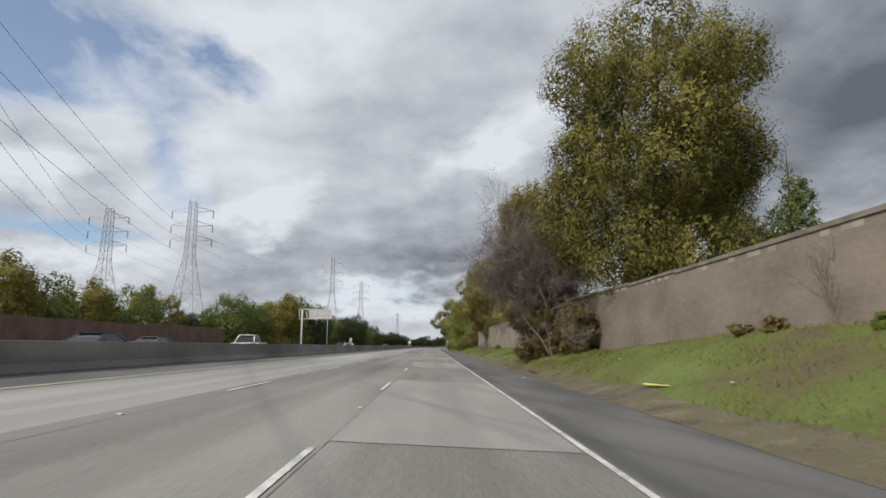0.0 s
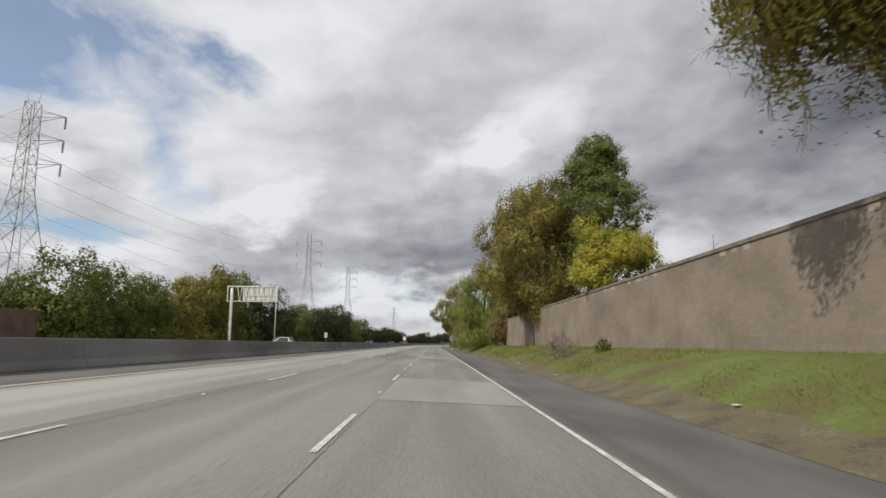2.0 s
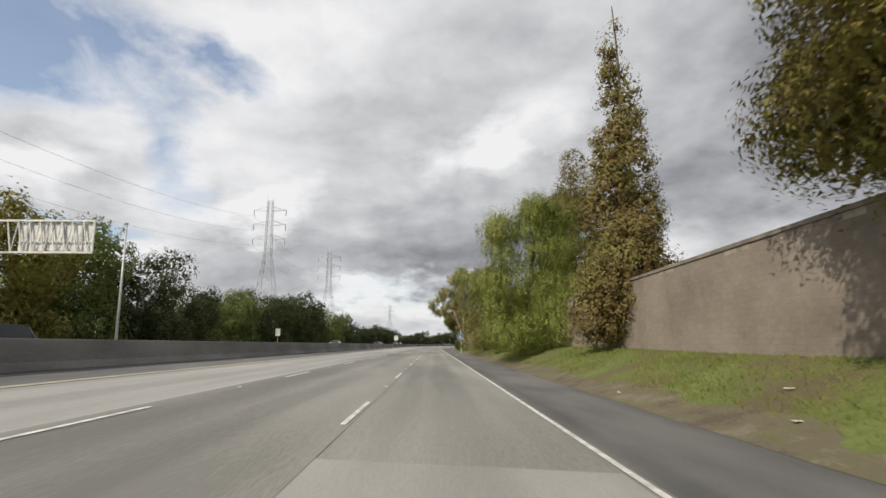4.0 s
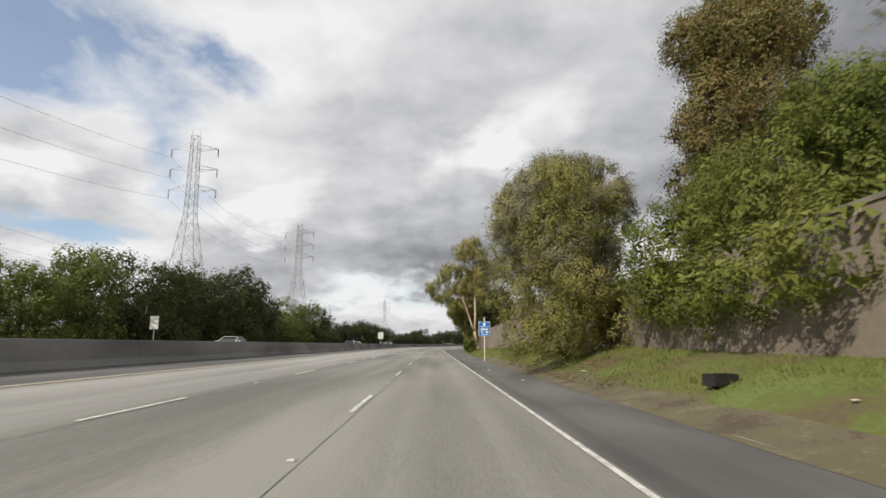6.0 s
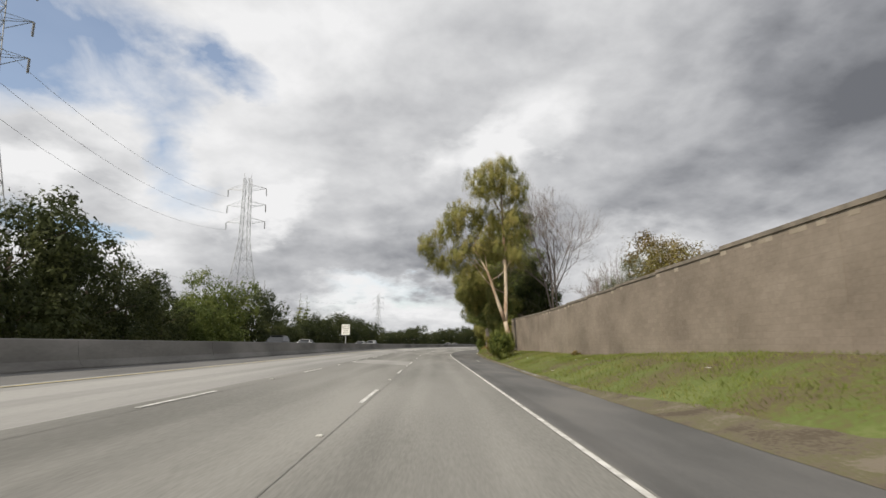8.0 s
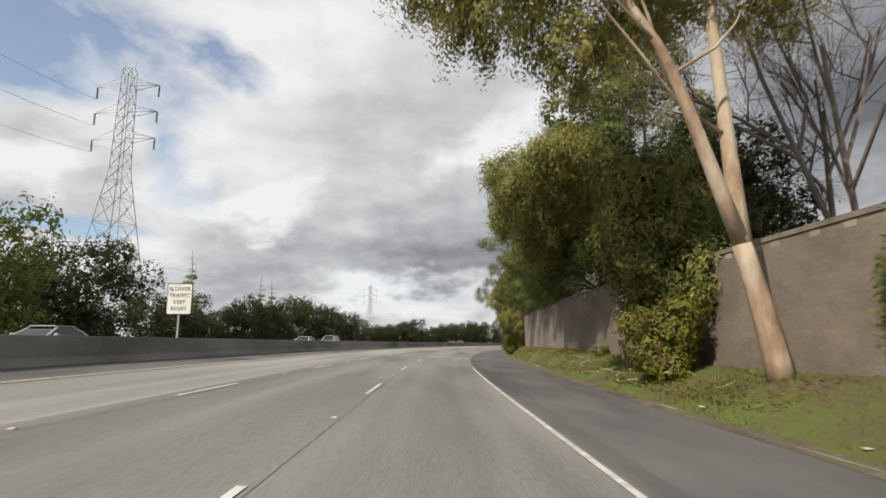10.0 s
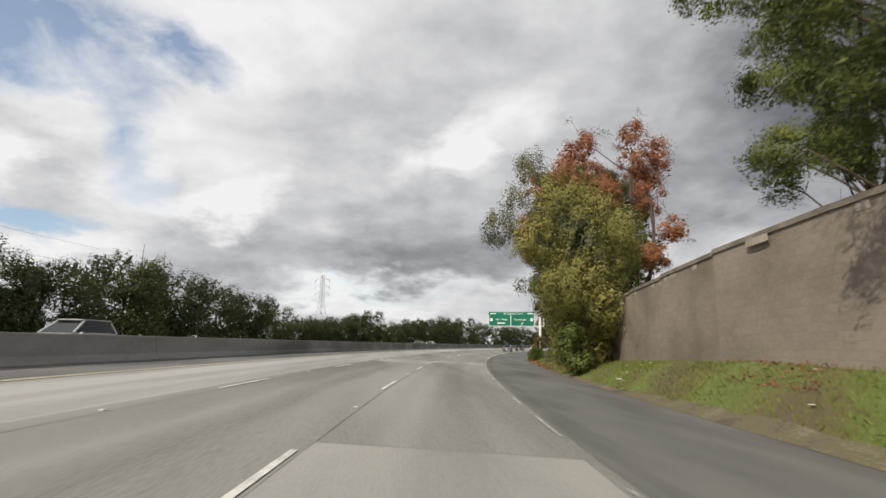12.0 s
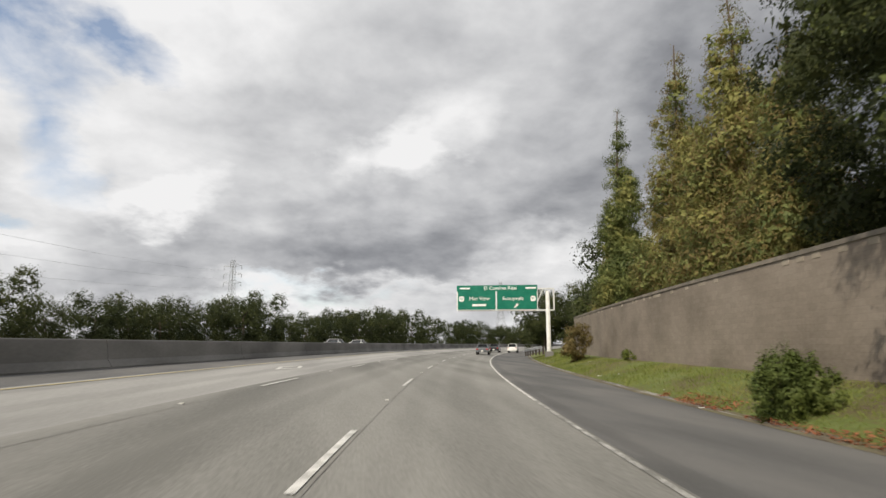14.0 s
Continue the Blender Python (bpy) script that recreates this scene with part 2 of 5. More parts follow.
def coursed(m):
    """Faint block courses: slightly darker joints and blocks that differ a little."""
    nt = m.node_tree
    N, L = nt.nodes.new, nt.links.new
    bsdf = nt.nodes["Principled BSDF"]
    colour = bsdf.inputs["Base Color"].links[0].from_socket
    tc, sep, com, brick, mx = N("ShaderNodeTexCoord"), N("ShaderNodeSeparateXYZ"), N("ShaderNodeCombineXYZ"), N("ShaderNodeTexBrick"), N("ShaderNodeMix")
    L(tc.outputs["Object"], sep.inputs[0])
    L(sep.outputs[1], com.inputs[0])
    L(sep.outputs[2], com.inputs[1])
    L(com.outputs[0], brick.inputs["Vector"])
    brick.inputs["Color1"].default_value, brick.inputs["Color2"].default_value, brick.inputs["Mortar"].default_value = (1, 1, 1, 1), (0.9, 0.895, 0.89, 1), (0.84, 0.83, 0.82, 1)
    for key, v in (("Scale", 1.0), ("Mortar Size", 0.008), ("Mortar Smooth", 0.5), ("Brick Width", 0.4), ("Row Height", 0.2)):
        brick.inputs[key].default_value = v
    mx.data_type, mx.blend_type = "RGBA", "MULTIPLY"
    mx.inputs[0].default_value = 1.0
    L(colour, mx.inputs[6])
    L(brick.outputs["Color"], mx.inputs[7])
    L(mx.outputs[2], bsdf.inputs["Base Color"])


M = {}
M["concrete_lane"] = mat("worn_concrete", [(0.17, 0.169, 0.157), (0.226, 0.224, 0.21), (0.275, 0.272, 0.256)], 0.85, 0.35, 0.25, 30, stretch=(1, 0.12, 1), fine=0.35)
M["concrete_new"] = mat("pale_concrete", [(0.25, 0.249, 0.238), (0.315, 0.311, 0.296)], 0.85, 0.6, 0.2, 30, stretch=(1, 0.2, 1), fine=0.4)
M["lane_left"] = mat("pale_worn_lane", [(0.235, 0.234, 0.225), (0.3, 0.298, 0.288), (0.36, 0.357, 0.345)], 0.85, 0.3, 0.2, 30, stretch=(1, 0.1, 1), fine=0.3)
M["asphalt"] = mat("shoulder_asphalt", [(0.094, 0.095, 0.095), (0.125, 0.125, 0.125), (0.156, 0.154, 0.150)], 0.9, 0.5, 0.4, 60, stretch=(1, 0.3, 1), fine=0.4)
trodden(M["concrete_lane"], [(0.45, 0.75, 0.14), (-3.2, 0.6, 0.16), (-4.7, 1.2, 0.2), (-0.75, 0.4, 0.07), (1.65, 0.35, 0.07)])
trodden(M["concrete_new"], [(0.45, 0.7, 0.12)])
trodden(M["lane_left"], [(-6.1, 0.7, 0.12), (-7.4, 0.5, 0.14), (-9.2, 0.5, 0.2)])
trodden(M["asphalt"], [(2.75, 0.3, 0.15)])
M["dike"] = mat("worn_kerb", [(0.12, 0.12, 0.115), (0.2, 0.195, 0.18), (0.27, 0.26, 0.24)], 0.9, 0.7, 0.4, 20, fine=0.5)
M["white_paint"] = mat("white_road_paint", [(0.4, 0.4, 0.38), (0.68, 0.68, 0.66)], 0.7, 3, 0.1, 25, fine=0.6)
M["worn_paint"] = mat("worn_road_paint", [(0.16, 0.16, 0.15), (0.45, 0.45, 0.43)], 0.75, 2.2, 0.1, 18, fine=0.6)
M["yellow_paint"] = mat("yellow_road_paint", [(0.28, 0.25, 0.15), (0.45, 0.38, 0.2)], 0.7, 2, 0.1, 25, fine=0.5)
M["barrier"] = mat("weathered_barrier_concrete", [(0.13, 0.125, 0.12), (0.19, 0.185, 0.175), (0.25, 0.24, 0.23)], 0.9, 0.5, 0.12, 14, stretch=(1, 0.25, 0.9), fine=0.18)
M["wall"] = mat("tan_block_wall", [(0.165, 0.14, 0.115), (0.232, 0.198, 0.163), (0.285, 0.246, 0.206)], 0.95, 0.3, 0.35, 7, stretch=(1, 1, 1.5), fine=0.3, rand=0.14, spread=(0.28, 0.72))
coursed(M["wall"])
M["wall_pale"] = mat("pale_wall_block", [(0.288, 0.252, 0.202), (0.360, 0.317, 0.259)], 0.95, 1.0, 0.25, 18, rand=0.5)
M["coping"] = mat("wall_coping", [(0.144, 0.130, 0.108), (0.238, 0.209, 0.173)], 0.95, 1.5, 0.3, 20)
M["brown_wall"] = mat("brown_block_wall", [(0.12, 0.075, 0.065), (0.17, 0.11, 0.095)], 0.95, 0.5, 0.2, 15)
M["ground"] = mat("grass_and_earth", [(0.105, 0.083, 0.052), (0.112, 0.108, 0.042), (0.102, 0.135, 0.034), (0.135, 0.16, 0.054)], 1.0, 0.28, 0.6, 6, fine=0.45, spread=(0.36, 0.64))
M["earth"] = mat("dry_earth", [(0.085, 0.07, 0.05), (0.135, 0.115, 0.085), (0.11, 0.107, 0.052), (0.17, 0.148, 0.115)], 1.0, 0.9, 0.7, 14, fine=0.6)
M["joint"] = mat("dark_joint", [(0.15, 0.148, 0.14), (0.24, 0.238, 0.225)], 0.95, 1.3, 0, fine=0.6)
M["bark"] = mat("grey_brown_bark", [(0.06, 0.045, 0.035), (0.12, 0.095, 0.075)], 0.95, 3, 0.5, 14, stretch=(1, 1, 0.3))
M["bark_pale"] = mat("pale_eucalyptus_bark", [(0.22, 0.145, 0.1), (0.38, 0.285, 0.205), (0.5, 0.43, 0.34)], 0.85, 1.3, 0.3, 8, stretch=(1, 1, 0.35))
M["twig"] = mat("grey_twigs", [(0.11, 0.09, 0.078), (0.22, 0.185, 0.165)], 0.95, 1, 0, island=0.4)
M["leaf_pepper"] = leaf_mat("olive_pepper_leaves", [(0.13, 0.122, 0.03), (0.225, 0.205, 0.05), (0.33, 0.285, 0.082)])
M["leaf_fresh"] = leaf_mat("fresh_pepper_leaves", [(0.138, 0.169, 0.037), (0.225, 0.256, 0.062), (0.325, 0.35, 0.106)])
M["leaf_brown"] = leaf_mat("brown_olive_leaves", [(0.116, 0.094, 0.036), (0.203, 0.152, 0.058), (0.217, 0.203, 0.065)])
M["leaf_yellow"] = leaf_mat("yellow_green_leaves", [(0.13, 0.155, 0.03), (0.25, 0.26, 0.042), (0.39, 0.345, 0.055)])
M["leaf_dark"] = leaf_mat("dark_oak_leaves", [(0.03, 0.041, 0.017), (0.054, 0.067, 0.024), (0.092, 0.103, 0.037)])
M["leaf_mid"] = leaf_mat("mid_green_leaves", [(0.072, 0.103, 0.029), (0.12, 0.152, 0.04), (0.176, 0.199, 0.056)])
M["leaf_pine"] = leaf_mat("pine_needles", [(0.06, 0.085, 0.028), (0.14, 0.168, 0.05), (0.25, 0.265, 0.085)])
M["leaf_euc"] = leaf_mat("eucalyptus_leaves", [(0.15, 0.155, 0.05), (0.25, 0.25, 0.078), (0.38, 0.335, 0.115)])
M["leaf_ivy"] = leaf_mat("ivy_leaves", [(0.078, 0.102, 0.022), (0.138, 0.168, 0.034), (0.228, 0.246, 0.06)])
M["leaf_red"] = leaf_mat("rusty_autumn_leaves", [(0.22, 0.085, 0.045), (0.36, 0.15, 0.075), (0.29, 0.185, 0.085)])
M["leaf_grey"] = leaf_mat("grey_green_leaves", [(0.133, 0.151, 0.094), (0.208, 0.217, 0.133), (0.264, 0.246, 0.133)])
M["leaf_redwood"] = leaf_mat("redwood_needles", [(0.094, 0.13, 0.047), (0.188, 0.212, 0.07), (0.306, 0.282, 0.094)])
M["grass"] = leaf_mat("grass_blades", [(0.125, 0.145, 0.036), (0.16, 0.195, 0.046), (0.2, 0.235, 0.06), (0.25, 0.24, 0.085)])
M["steel"] = mat("galvanised_steel", [(0.36, 0.37, 0.38), (0.5, 0.51, 0.52)], 0.5, 2, 0, metal=0.4)
M["pylon"] = mat("pylon_steel", [(0.24, 0.25, 0.26), (0.33, 0.34, 0.35)], 0.6, 0.5, 0, metal=0.2)
M["white_steel"] = mat("pale_painted_steel", [(0.55, 0.56, 0.54), (0.7, 0.7, 0.68)], 0.5, 2, 0.05)
M["wire"] = mat("dull_wire", [(0.2, 0.2, 0.21), (0.3, 0.3, 0.31)], 0.6, 1, 0)
M["sign_blue"] = mat("blue_sign_face", [(0.01, 0.12, 0.42), (0.015, 0.16, 0.52)], 0.45, 2, 0)
M["sign_green"] = mat("green_sign_face", [(0.0, 0.13, 0.085), (0.01, 0.17, 0.11)], 0.45, 1, 0)
M["sign_white"] = mat("white_sign_face", [(0.68, 0.7, 0.66), (0.78, 0.79, 0.75)], 0.45, 2, 0)
M["sign_black"] = mat("black_sign_ink", [(0.02, 0.02, 0.02), (0.035, 0.035, 0.035)], 0.5, 2, 0)
M["sign_letter"] = mat("white_sign_letters", [(0.75, 0.76, 0.75), (0.82, 0.83, 0.82)], 0.45, 2, 0)
M["tyre"] = mat("tyre_rubber", [(0.015, 0.015, 0.015), (0.03, 0.03, 0.03)], 0.85, 5, 0.1)
M["rim"] = mat("alloy_rim", [(0.4, 0.4, 0.41), (0.55, 0.55, 0.56)], 0.35, 5, 0, metal=0.8)
M["car_glass"] = mat("tinted_car_glass", [(0.012, 0.014, 0.016), (0.02, 0.022, 0.025)], 0.08, 1, 0, spec=0.6)
M["headlight"] = mat("clear_lamp_lens", [(0.6, 0.6, 0.6), (0.75, 0.75, 0.75)], 0.1, 5, 0)
M["taillight"] = mat("red_lamp_lens", [(0.25, 0.01, 0.01), (0.4, 0.02, 0.02)], 0.2, 5, 0)
for key, c in (("white", (0.75, 0.75, 0.74)), ("silver", (0.45, 0.46, 0.47)), ("dark", (0.02, 0.022, 0.026)), ("navy", (0.03, 0.04, 0.065)), ("grey", (0.12, 0.13, 0.14)), ("red", (0.3, 0.02, 0.02))):
    M["paint_" + key] = mat(key + "_car_paint", [c, tuple(0.92 * a for a in c)], 0.25, 0.8, 0, spec=0.5)
M["litter"] = mat("pale_litter", [(0.5, 0.5, 0.47), (0.72, 0.71, 0.67)], 0.7, 6, 0.3, 20)
M["litter_yellow"] = mat("yellow_plastic", [(0.5, 0.5, 0.1), (0.65, 0.62, 0.2)], 0.6, 4, 0.2)
M["litter_orange"] = mat("orange_plastic", [(0.5, 0.12, 0.04), (0.6, 0.2, 0.08)], 0.6, 4, 0.2)


# ---- mesh helpers ----
def mesh_from(name, verts, faces, material, smooth=False):
    me = bpy.data.meshes.new(name)
    me.from_pydata([tuple(v) for v in verts], [], faces)
    me.materials.append(material)
    if smooth:
        me.polygons.foreach_set("use_smooth", [True] * len(me.polygons))
    me.update()
    return me


def leaves_mesh(name, q, material, soft=None):
    """q: an array (n, k, 3) of separate faces with k corners; soft: the way in which each face's clump looks out."""
    n, k = q.shape[:2]
    me = bpy.data.meshes.new(name)
    me.vertices.add(n * k)
    me.vertices.foreach_set("co", q.reshape(-1).astype(np.float32))
    me.loops.add(n * k)
    me.loops.foreach_set("vertex_index", np.arange(n * k, dtype=np.int32))
    me.polygons.add(n)
    me.polygons.foreach_set("loop_start", np.arange(0, n * k, k, dtype=np.int32))
    me.materials.append(material)
    if soft is not None:
        at = me.attributes.new("custom_normal", "FLOAT_VECTOR", "POINT")
        at.data.foreach_set("vector", np.repeat(soft, k, axis=0).reshape(-1).astype(np.float32))
    me.update(calc_edges=True)
    return me


def child(name, me, parent, label="", m=None):
    ob = new(name, me)
    ob.parent = parent
    if m is not None:
        ob.matrix_basis = m
    if label:
        tagged(ob, label)
    return ob


def part(name, bm, material, parent, label="", m=None):
    me = bpy.data.meshes.new(name)
    bm.to_mesh(me)
    bm.free()
    me.materials.append(material)
    return child(name, me, parent, label, m)


def bm_box(bm, cx, cy, cz, sx, sy, sz, rot=None, bevel=0.0):
    r = bmesh.ops.create_cube(bm, size=1.0)["verts"]
    bmesh.ops.scale(bm, vec=(sx, sy, sz), verts=r)
    if bevel:
        edges = list({e for v in r for e in v.link_edges})
        r = [v for v in bmesh.ops.bevel(bm, geom=edges, offset=bevel, segments=2, affect="EDGES")["verts"]]
    if rot is not None:
        bmesh.ops.rotate(bm, cent=(0, 0, 0), matrix=rot, verts=r)
    bmesh.ops.translate(bm, vec=(cx, cy, cz), verts=r)
    return bm


def box_bm(*a, **k):
    return bm_box(bmesh.new(), *a, **k)


def tube(verts, faces, a, b, ra, rb, sides=5):
    """Adds a tapered tube from a to b to the lists."""
    a, b = Vector(a), Vector(b)
    d = b - a
    if d.length < 1e-6:
        return
    side = d.orthogonal().normalized()
    other = d.normalized().cross(side)
    base = len(verts)
    for c, r in ((a, ra), (b, rb)):
        for i in range(sides):
            w = 2 * math.pi * i / sides
            verts.append(c + (side * math.cos(w) + other * math.sin(w)) * r)
    for i in range(sides):
        j = (i + 1) % sides
        faces.append((base + i, base + j, base + sides + j, base + sides + i))
    faces.append(tuple(base + sides + i for i in range(sides)))


def path_tube(verts, faces, pts, radii, sides=6):
    """A tapered tube through points, its rings shared between lengths."""
    pts = [Vector(p) for p in pts]
    base, n = len(verts), len(pts)
    side = (pts[-1] - pts[0]).orthogonal().normalized()
    for i, (p, r) in enumerate(zip(pts, radii)):
        d = (pts[min(i + 1, n - 1)] - pts[max(i - 1, 0)]).normalized()
        side = (side - d * side.dot(d)).normalized()
        other = d.cross(side)
        for k in range(sides):
            w = 2 * math.pi * k / sides
            verts.append(p + (side * math.cos(w) + other * math.sin(w)) * r)
    for i in range(n - 1):
        for k in range(sides):
            a, b = base + i * sides + k, base + i * sides + (k + 1) % sides
            faces.append((a, b, b + sides, a + sides))
    faces.append(tuple(base + k for k in reversed(range(sides))))
    faces.append(tuple(base + (n - 1) * sides + k for k in range(sides)))


def strip(name, s0, s1, offs, material, lift=0.0, step=4.0, zfun=road_z):
    """A sheet along the road between offsets, following its bend."""
    n = max(1, int(math.ceil((s1 - s0) / step)))
    verts, faces, across, w = [], [], [], len(offs)
    for i in range(n + 1):
        s = s0 + (s1 - s0) * i / n
        for o in offs:
            o = o(s) if callable(o) else o
            verts.append(along(s, o, zfun(o) + lift))
            across.append(o)
    for i in range(n):
        for j in range(w - 1):
            a = i * w + j
            faces.append((a, a + 1, a + 1 + w, a + w))
    me = mesh_from(name, verts, faces, material)
    me.attributes.new("across", "FLOAT", "POINT").data.foreach_set("value", across)
    return me


# ---- ground and road ----
START, END = -60.0, 900.0


def build_ground():
    offs = [-4000, -1200, -300, -60, -36, -20, MEDIAN - 0.6, MEDIAN]
    offs += [-6, 0, SHOULDER_R - 0.05, 5.8] + [6.2 + 0.35 * i for i in range(13)] + [11.5, 14, 60, 300, 1200, 4000]
    rows = [-3000, -600, -150] + [START + 3 * i for i in range(190)] + [520 + 20 * i for i in range(35)] + [1600, 3500]
    verts, faces, w = [], [], len(offs)
    for s in rows:
        for o in offs:
            near = max(-60, min(60, o))
            p = along(min(s, 1199), near)
            if s > 1199:
                p += Vector((-math.sin(heading(1199)), math.cos(heading(1199)), 0)) * (s - 1199)
            p.x += o - near
            p.z = bank(s, o) if 5.5 < o < 12 else terrain(o)
            if MEDIAN - 1 < o < shoulder_edge(s) + 0.15:
                p.z = road_z(o) - 0.16
            elif 5.6 < o < 10.3:
                p.z += 0.09 * noise.noise((s * 0.35, o * 0.6, 1.0)) + 0.05 * noise.noise((s * 1.1, o * 1.7, 4.0))
            verts.append(p)
    for i in range(len(rows) - 1):
        for j in range(w - 1):
            a = i * w + j
            faces.append((a, a + 1, a + 1 + w, a + w))
    g = new("ground", mesh_from("ground", verts, faces, M["ground"], True))
    tagged(g, "patchy winter grass and bare earth bank beside the freeway", "ground", kind="structure")
    # ragged strip of dry earth along the shoulder
    verts, faces = [], []
    rows = [START + 1.5 * i for i in range(400)]
    for s in rows:
        wob = 0.45 * noise.noise((s * 0.12, 0, 0)) + 0.25 * noise.noise((s * 0.7, 3, 0))
        edge, green = shoulder_edge(s), max(0.0, min(1.0, (s - 215) / 20))
        inner = edge - 0.12 + 0.1 * noise.noise((s * 0.5, 9, 0))
        outer = edge + (1.3 + wob) * (1 - green) + (0.35 + 0.3 * wob) * green
        for k, o in enumerate((inner, edge + 0.16, edge + 0.16 + 0.5 * (outer - edge - 0.16), outer)):
            z = road_z(o) + 0.006 if k == 0 else bank(s, o) + 0.05 - (0.06 if k == 3 else 0)
            if k > 1:
                z += 0.09 * noise.noise((s * 0.35, o * 0.6, 1.0))
            verts.append(along(s, o, z))
    for i in range(len(rows) - 1):
        for j in range(3):
            a = i * 4 + j
            faces.append((a, a + 1, a + 5, a + 4))
    e = new("verge", mesh_from("verge", verts, faces, M["earth"], True))
    tagged(e, "ragged strip of bare dry earth along the shoulder", "verge", kind="structure")


def build_road():
    road = new("road", strip("road", START, END, [DASH_2 - 0.35, -4.4, -3.3, DASH_1, -0.5, 0.4, 1.4, EDGE_R + 0.12], M["concrete_lane"]))
    tagged(road, "worn grey concrete freeway lanes with tyre-darkened tracks", "road", kind="structure")
    hov = new("left_lane", strip("left_lane", START, END, [YELLOW - 0.3, -7.4, DASH_2 - 0.35], M["lane_left"]))
    tagged(hov, "paler worn concrete inside lane of the freeway", "road", kind="structure")
    inner = new("inner_shoulder", strip("inner_shoulder", START, END, [MEDIAN - 0.5, YELLOW - 0.3], M["asphalt"]))
    tagged(inner, "dark asphalt shoulder along the median barrier", "shoulder", kind="structure")
    sh = new("shoulder", strip("shoulder", START, END, [EDGE_R + 0.12, 3.9, shoulder_edge], M["asphalt"]))
    tagged(sh, "dark asphalt shoulder beside the edge line", "shoulder", kind="structure")
    verts, faces, rows = [], [], [150 + 2 * i for i in range(160)]
    for s in rows:
        e = shoulder_edge(s)
        for o, z in ((-0.04, -0.05), (0.02, 0.02), (0.1, 0.04), (0.34, 0.045), (0.42, -0.08)):
            verts.append(along(s, e + o, road_z(e) + z + 0.012 * noise.noise((s * 0.9, 2, 0))))
    for i in range(len(rows) - 1):
        for j in range(4):
            a = i * 5 + j
            faces.append((a, a + 1, a + 6, a + 5))
    dike = new("kerb", mesh_from("kerb", verts, faces, M["dike"]))
    tagged(dike, "low worn pale kerb along the shoulder's edge", "kerb", kind="structure")
    opp = new("opposite_road", strip("opposite_road", START, END, [-31, -24, MEDIAN - 0.9], M["concrete_lane"], 0.62, zfun=lambda o: 0.0))
    tagged(opp, "opposite carriageway behind the median barrier", "road", kind="structure")
    for a, b in ((8.4, 23.5), (38.3, 50.6), (66, 74.7), (106, 111), (314.5, 320), (355, 360.3)):
        p = new("repair_slab", strip("repair_slab", a, b, [DASH_1 + 0.12, 0.4, EDGE_R - 0.1], M["concrete_new"], 0.004, 2))
        tagged(p, "paler repaired concrete slab in the freeway lane", "road slab", "repaired slabs", "structure")
    for a, b in ((245, 253.0), (350.5, 357)):
        p = new("repair_slab", strip("repair_slab", a, b, [DASH_2 + 0.14, -3.3, DASH_1 + 0.08], M["concrete_new"], 0.004, 2))
        tagged(p, "paler repaired concrete slab in the middle lane", "road slab", "repaired slabs", "structure")
    # joints between slabs and the seam under the lane lines
    for o, wdt, name in ((DASH_1 + 0.11, 0.022, "lane_seam"), (DASH_2 + 0.13, 0.018, "lane_seam"), (EDGE_R + 0.1, 0.022, "lane_seam")):
        j = new(name, strip(name, START, 600, [o - wdt / 3, o + wdt / 2], M["joint"], 0.006, 2))
        tagged(j, "dark seam between concrete lanes", "seam", "lane seams", "structure")
    for s in (8.4, 23.5, 38.3, 50.6, 66.0, 74.7, 251.5, 314.5, 320.0, 355.0, 360.3):
        j = new("slab_joint", strip("slab_joint", s - 0.014, s + 0.014, [DASH_1 + 0.1, 0.4, EDGE_R], M["joint"], 0.009, 1))
        tagged(j, "dark transverse joint between slabs", "joint", "slab joints", "structure")
    # solid lines
    worn = [(START, 296, 0.105)] + [(296 + 5.2 * i, 296 + 5.2 * i + (1.6, 3.4, 2.2, 4.4)[i % 4], 0.07) for i in range(12)] + [(360, 366, 0.09), (366.6, 368, 0.08), (368.6, 380, 0.1), (380, 900, 0.105)]
    for a, b, wdt in worn:
        e = new("edge_line", strip("edge_line", a, b, [EDGE_R - wdt / 2, EDGE_R + wdt / 2], M["white_paint" if wdt == 0.105 else "worn_paint"], 0.012, 2))
        tagged(e, "worn white edge line" if wdt < 0.105 else "solid white edge line", "road line", "edge line lengths", "structure")
    y = new("yellow_line", strip("yellow_line", START, END, [YELLOW - 0.06, YELLOW + 0.06], M["yellow_paint"], 0.012, 2))
    tagged(y, "faded solid yellow line by the inner shoulder", "road line", kind="structure")
    # dashes
    ends = [90.7 + 13.45 * i for i in range(0, 36)] + [90.7 - 13.81 * i for i in range(1, 11)]
    for o, shift in ((DASH_1, 0.0), (DASH_2, -2.7)):
        for e in ends:
            child("lane_dash", strip("lane_dash", e + shift - 3.8, e + shift, [o - 0.05, o + 0.05], M["white_paint"], 0.012, 1), road)
    # an open diamond in the inside lane
    verts, faces = [], []
    for s, o in ((388, 0), (390, 0.5), (392, 0), (390, -0.5)):
        for k in (1.0, 0.68):
            verts.append(along(390 + (s - 390) * k, -7.4 + o * k, road_z(-7.4 + o * k) + 0.012))
    for i in range(4):
        a, b = 2 * i, 2 * ((i + 1) % 4)
        faces.append((a, b, b + 1, a + 1))
    child("lane_diamond", mesh_from("lane_diamond", verts, faces, M["white_paint"]), hov)
    mk = bmesh.new()
    bm_box(mk, 0, 0, 0.012, 0.1, 0.1, 0.024, bevel=0.008)
    me = bpy.data.meshes.new("road_marker")
    mk.to_mesh(me)
    mk.free()
    me.materials.append(M["white_paint"])
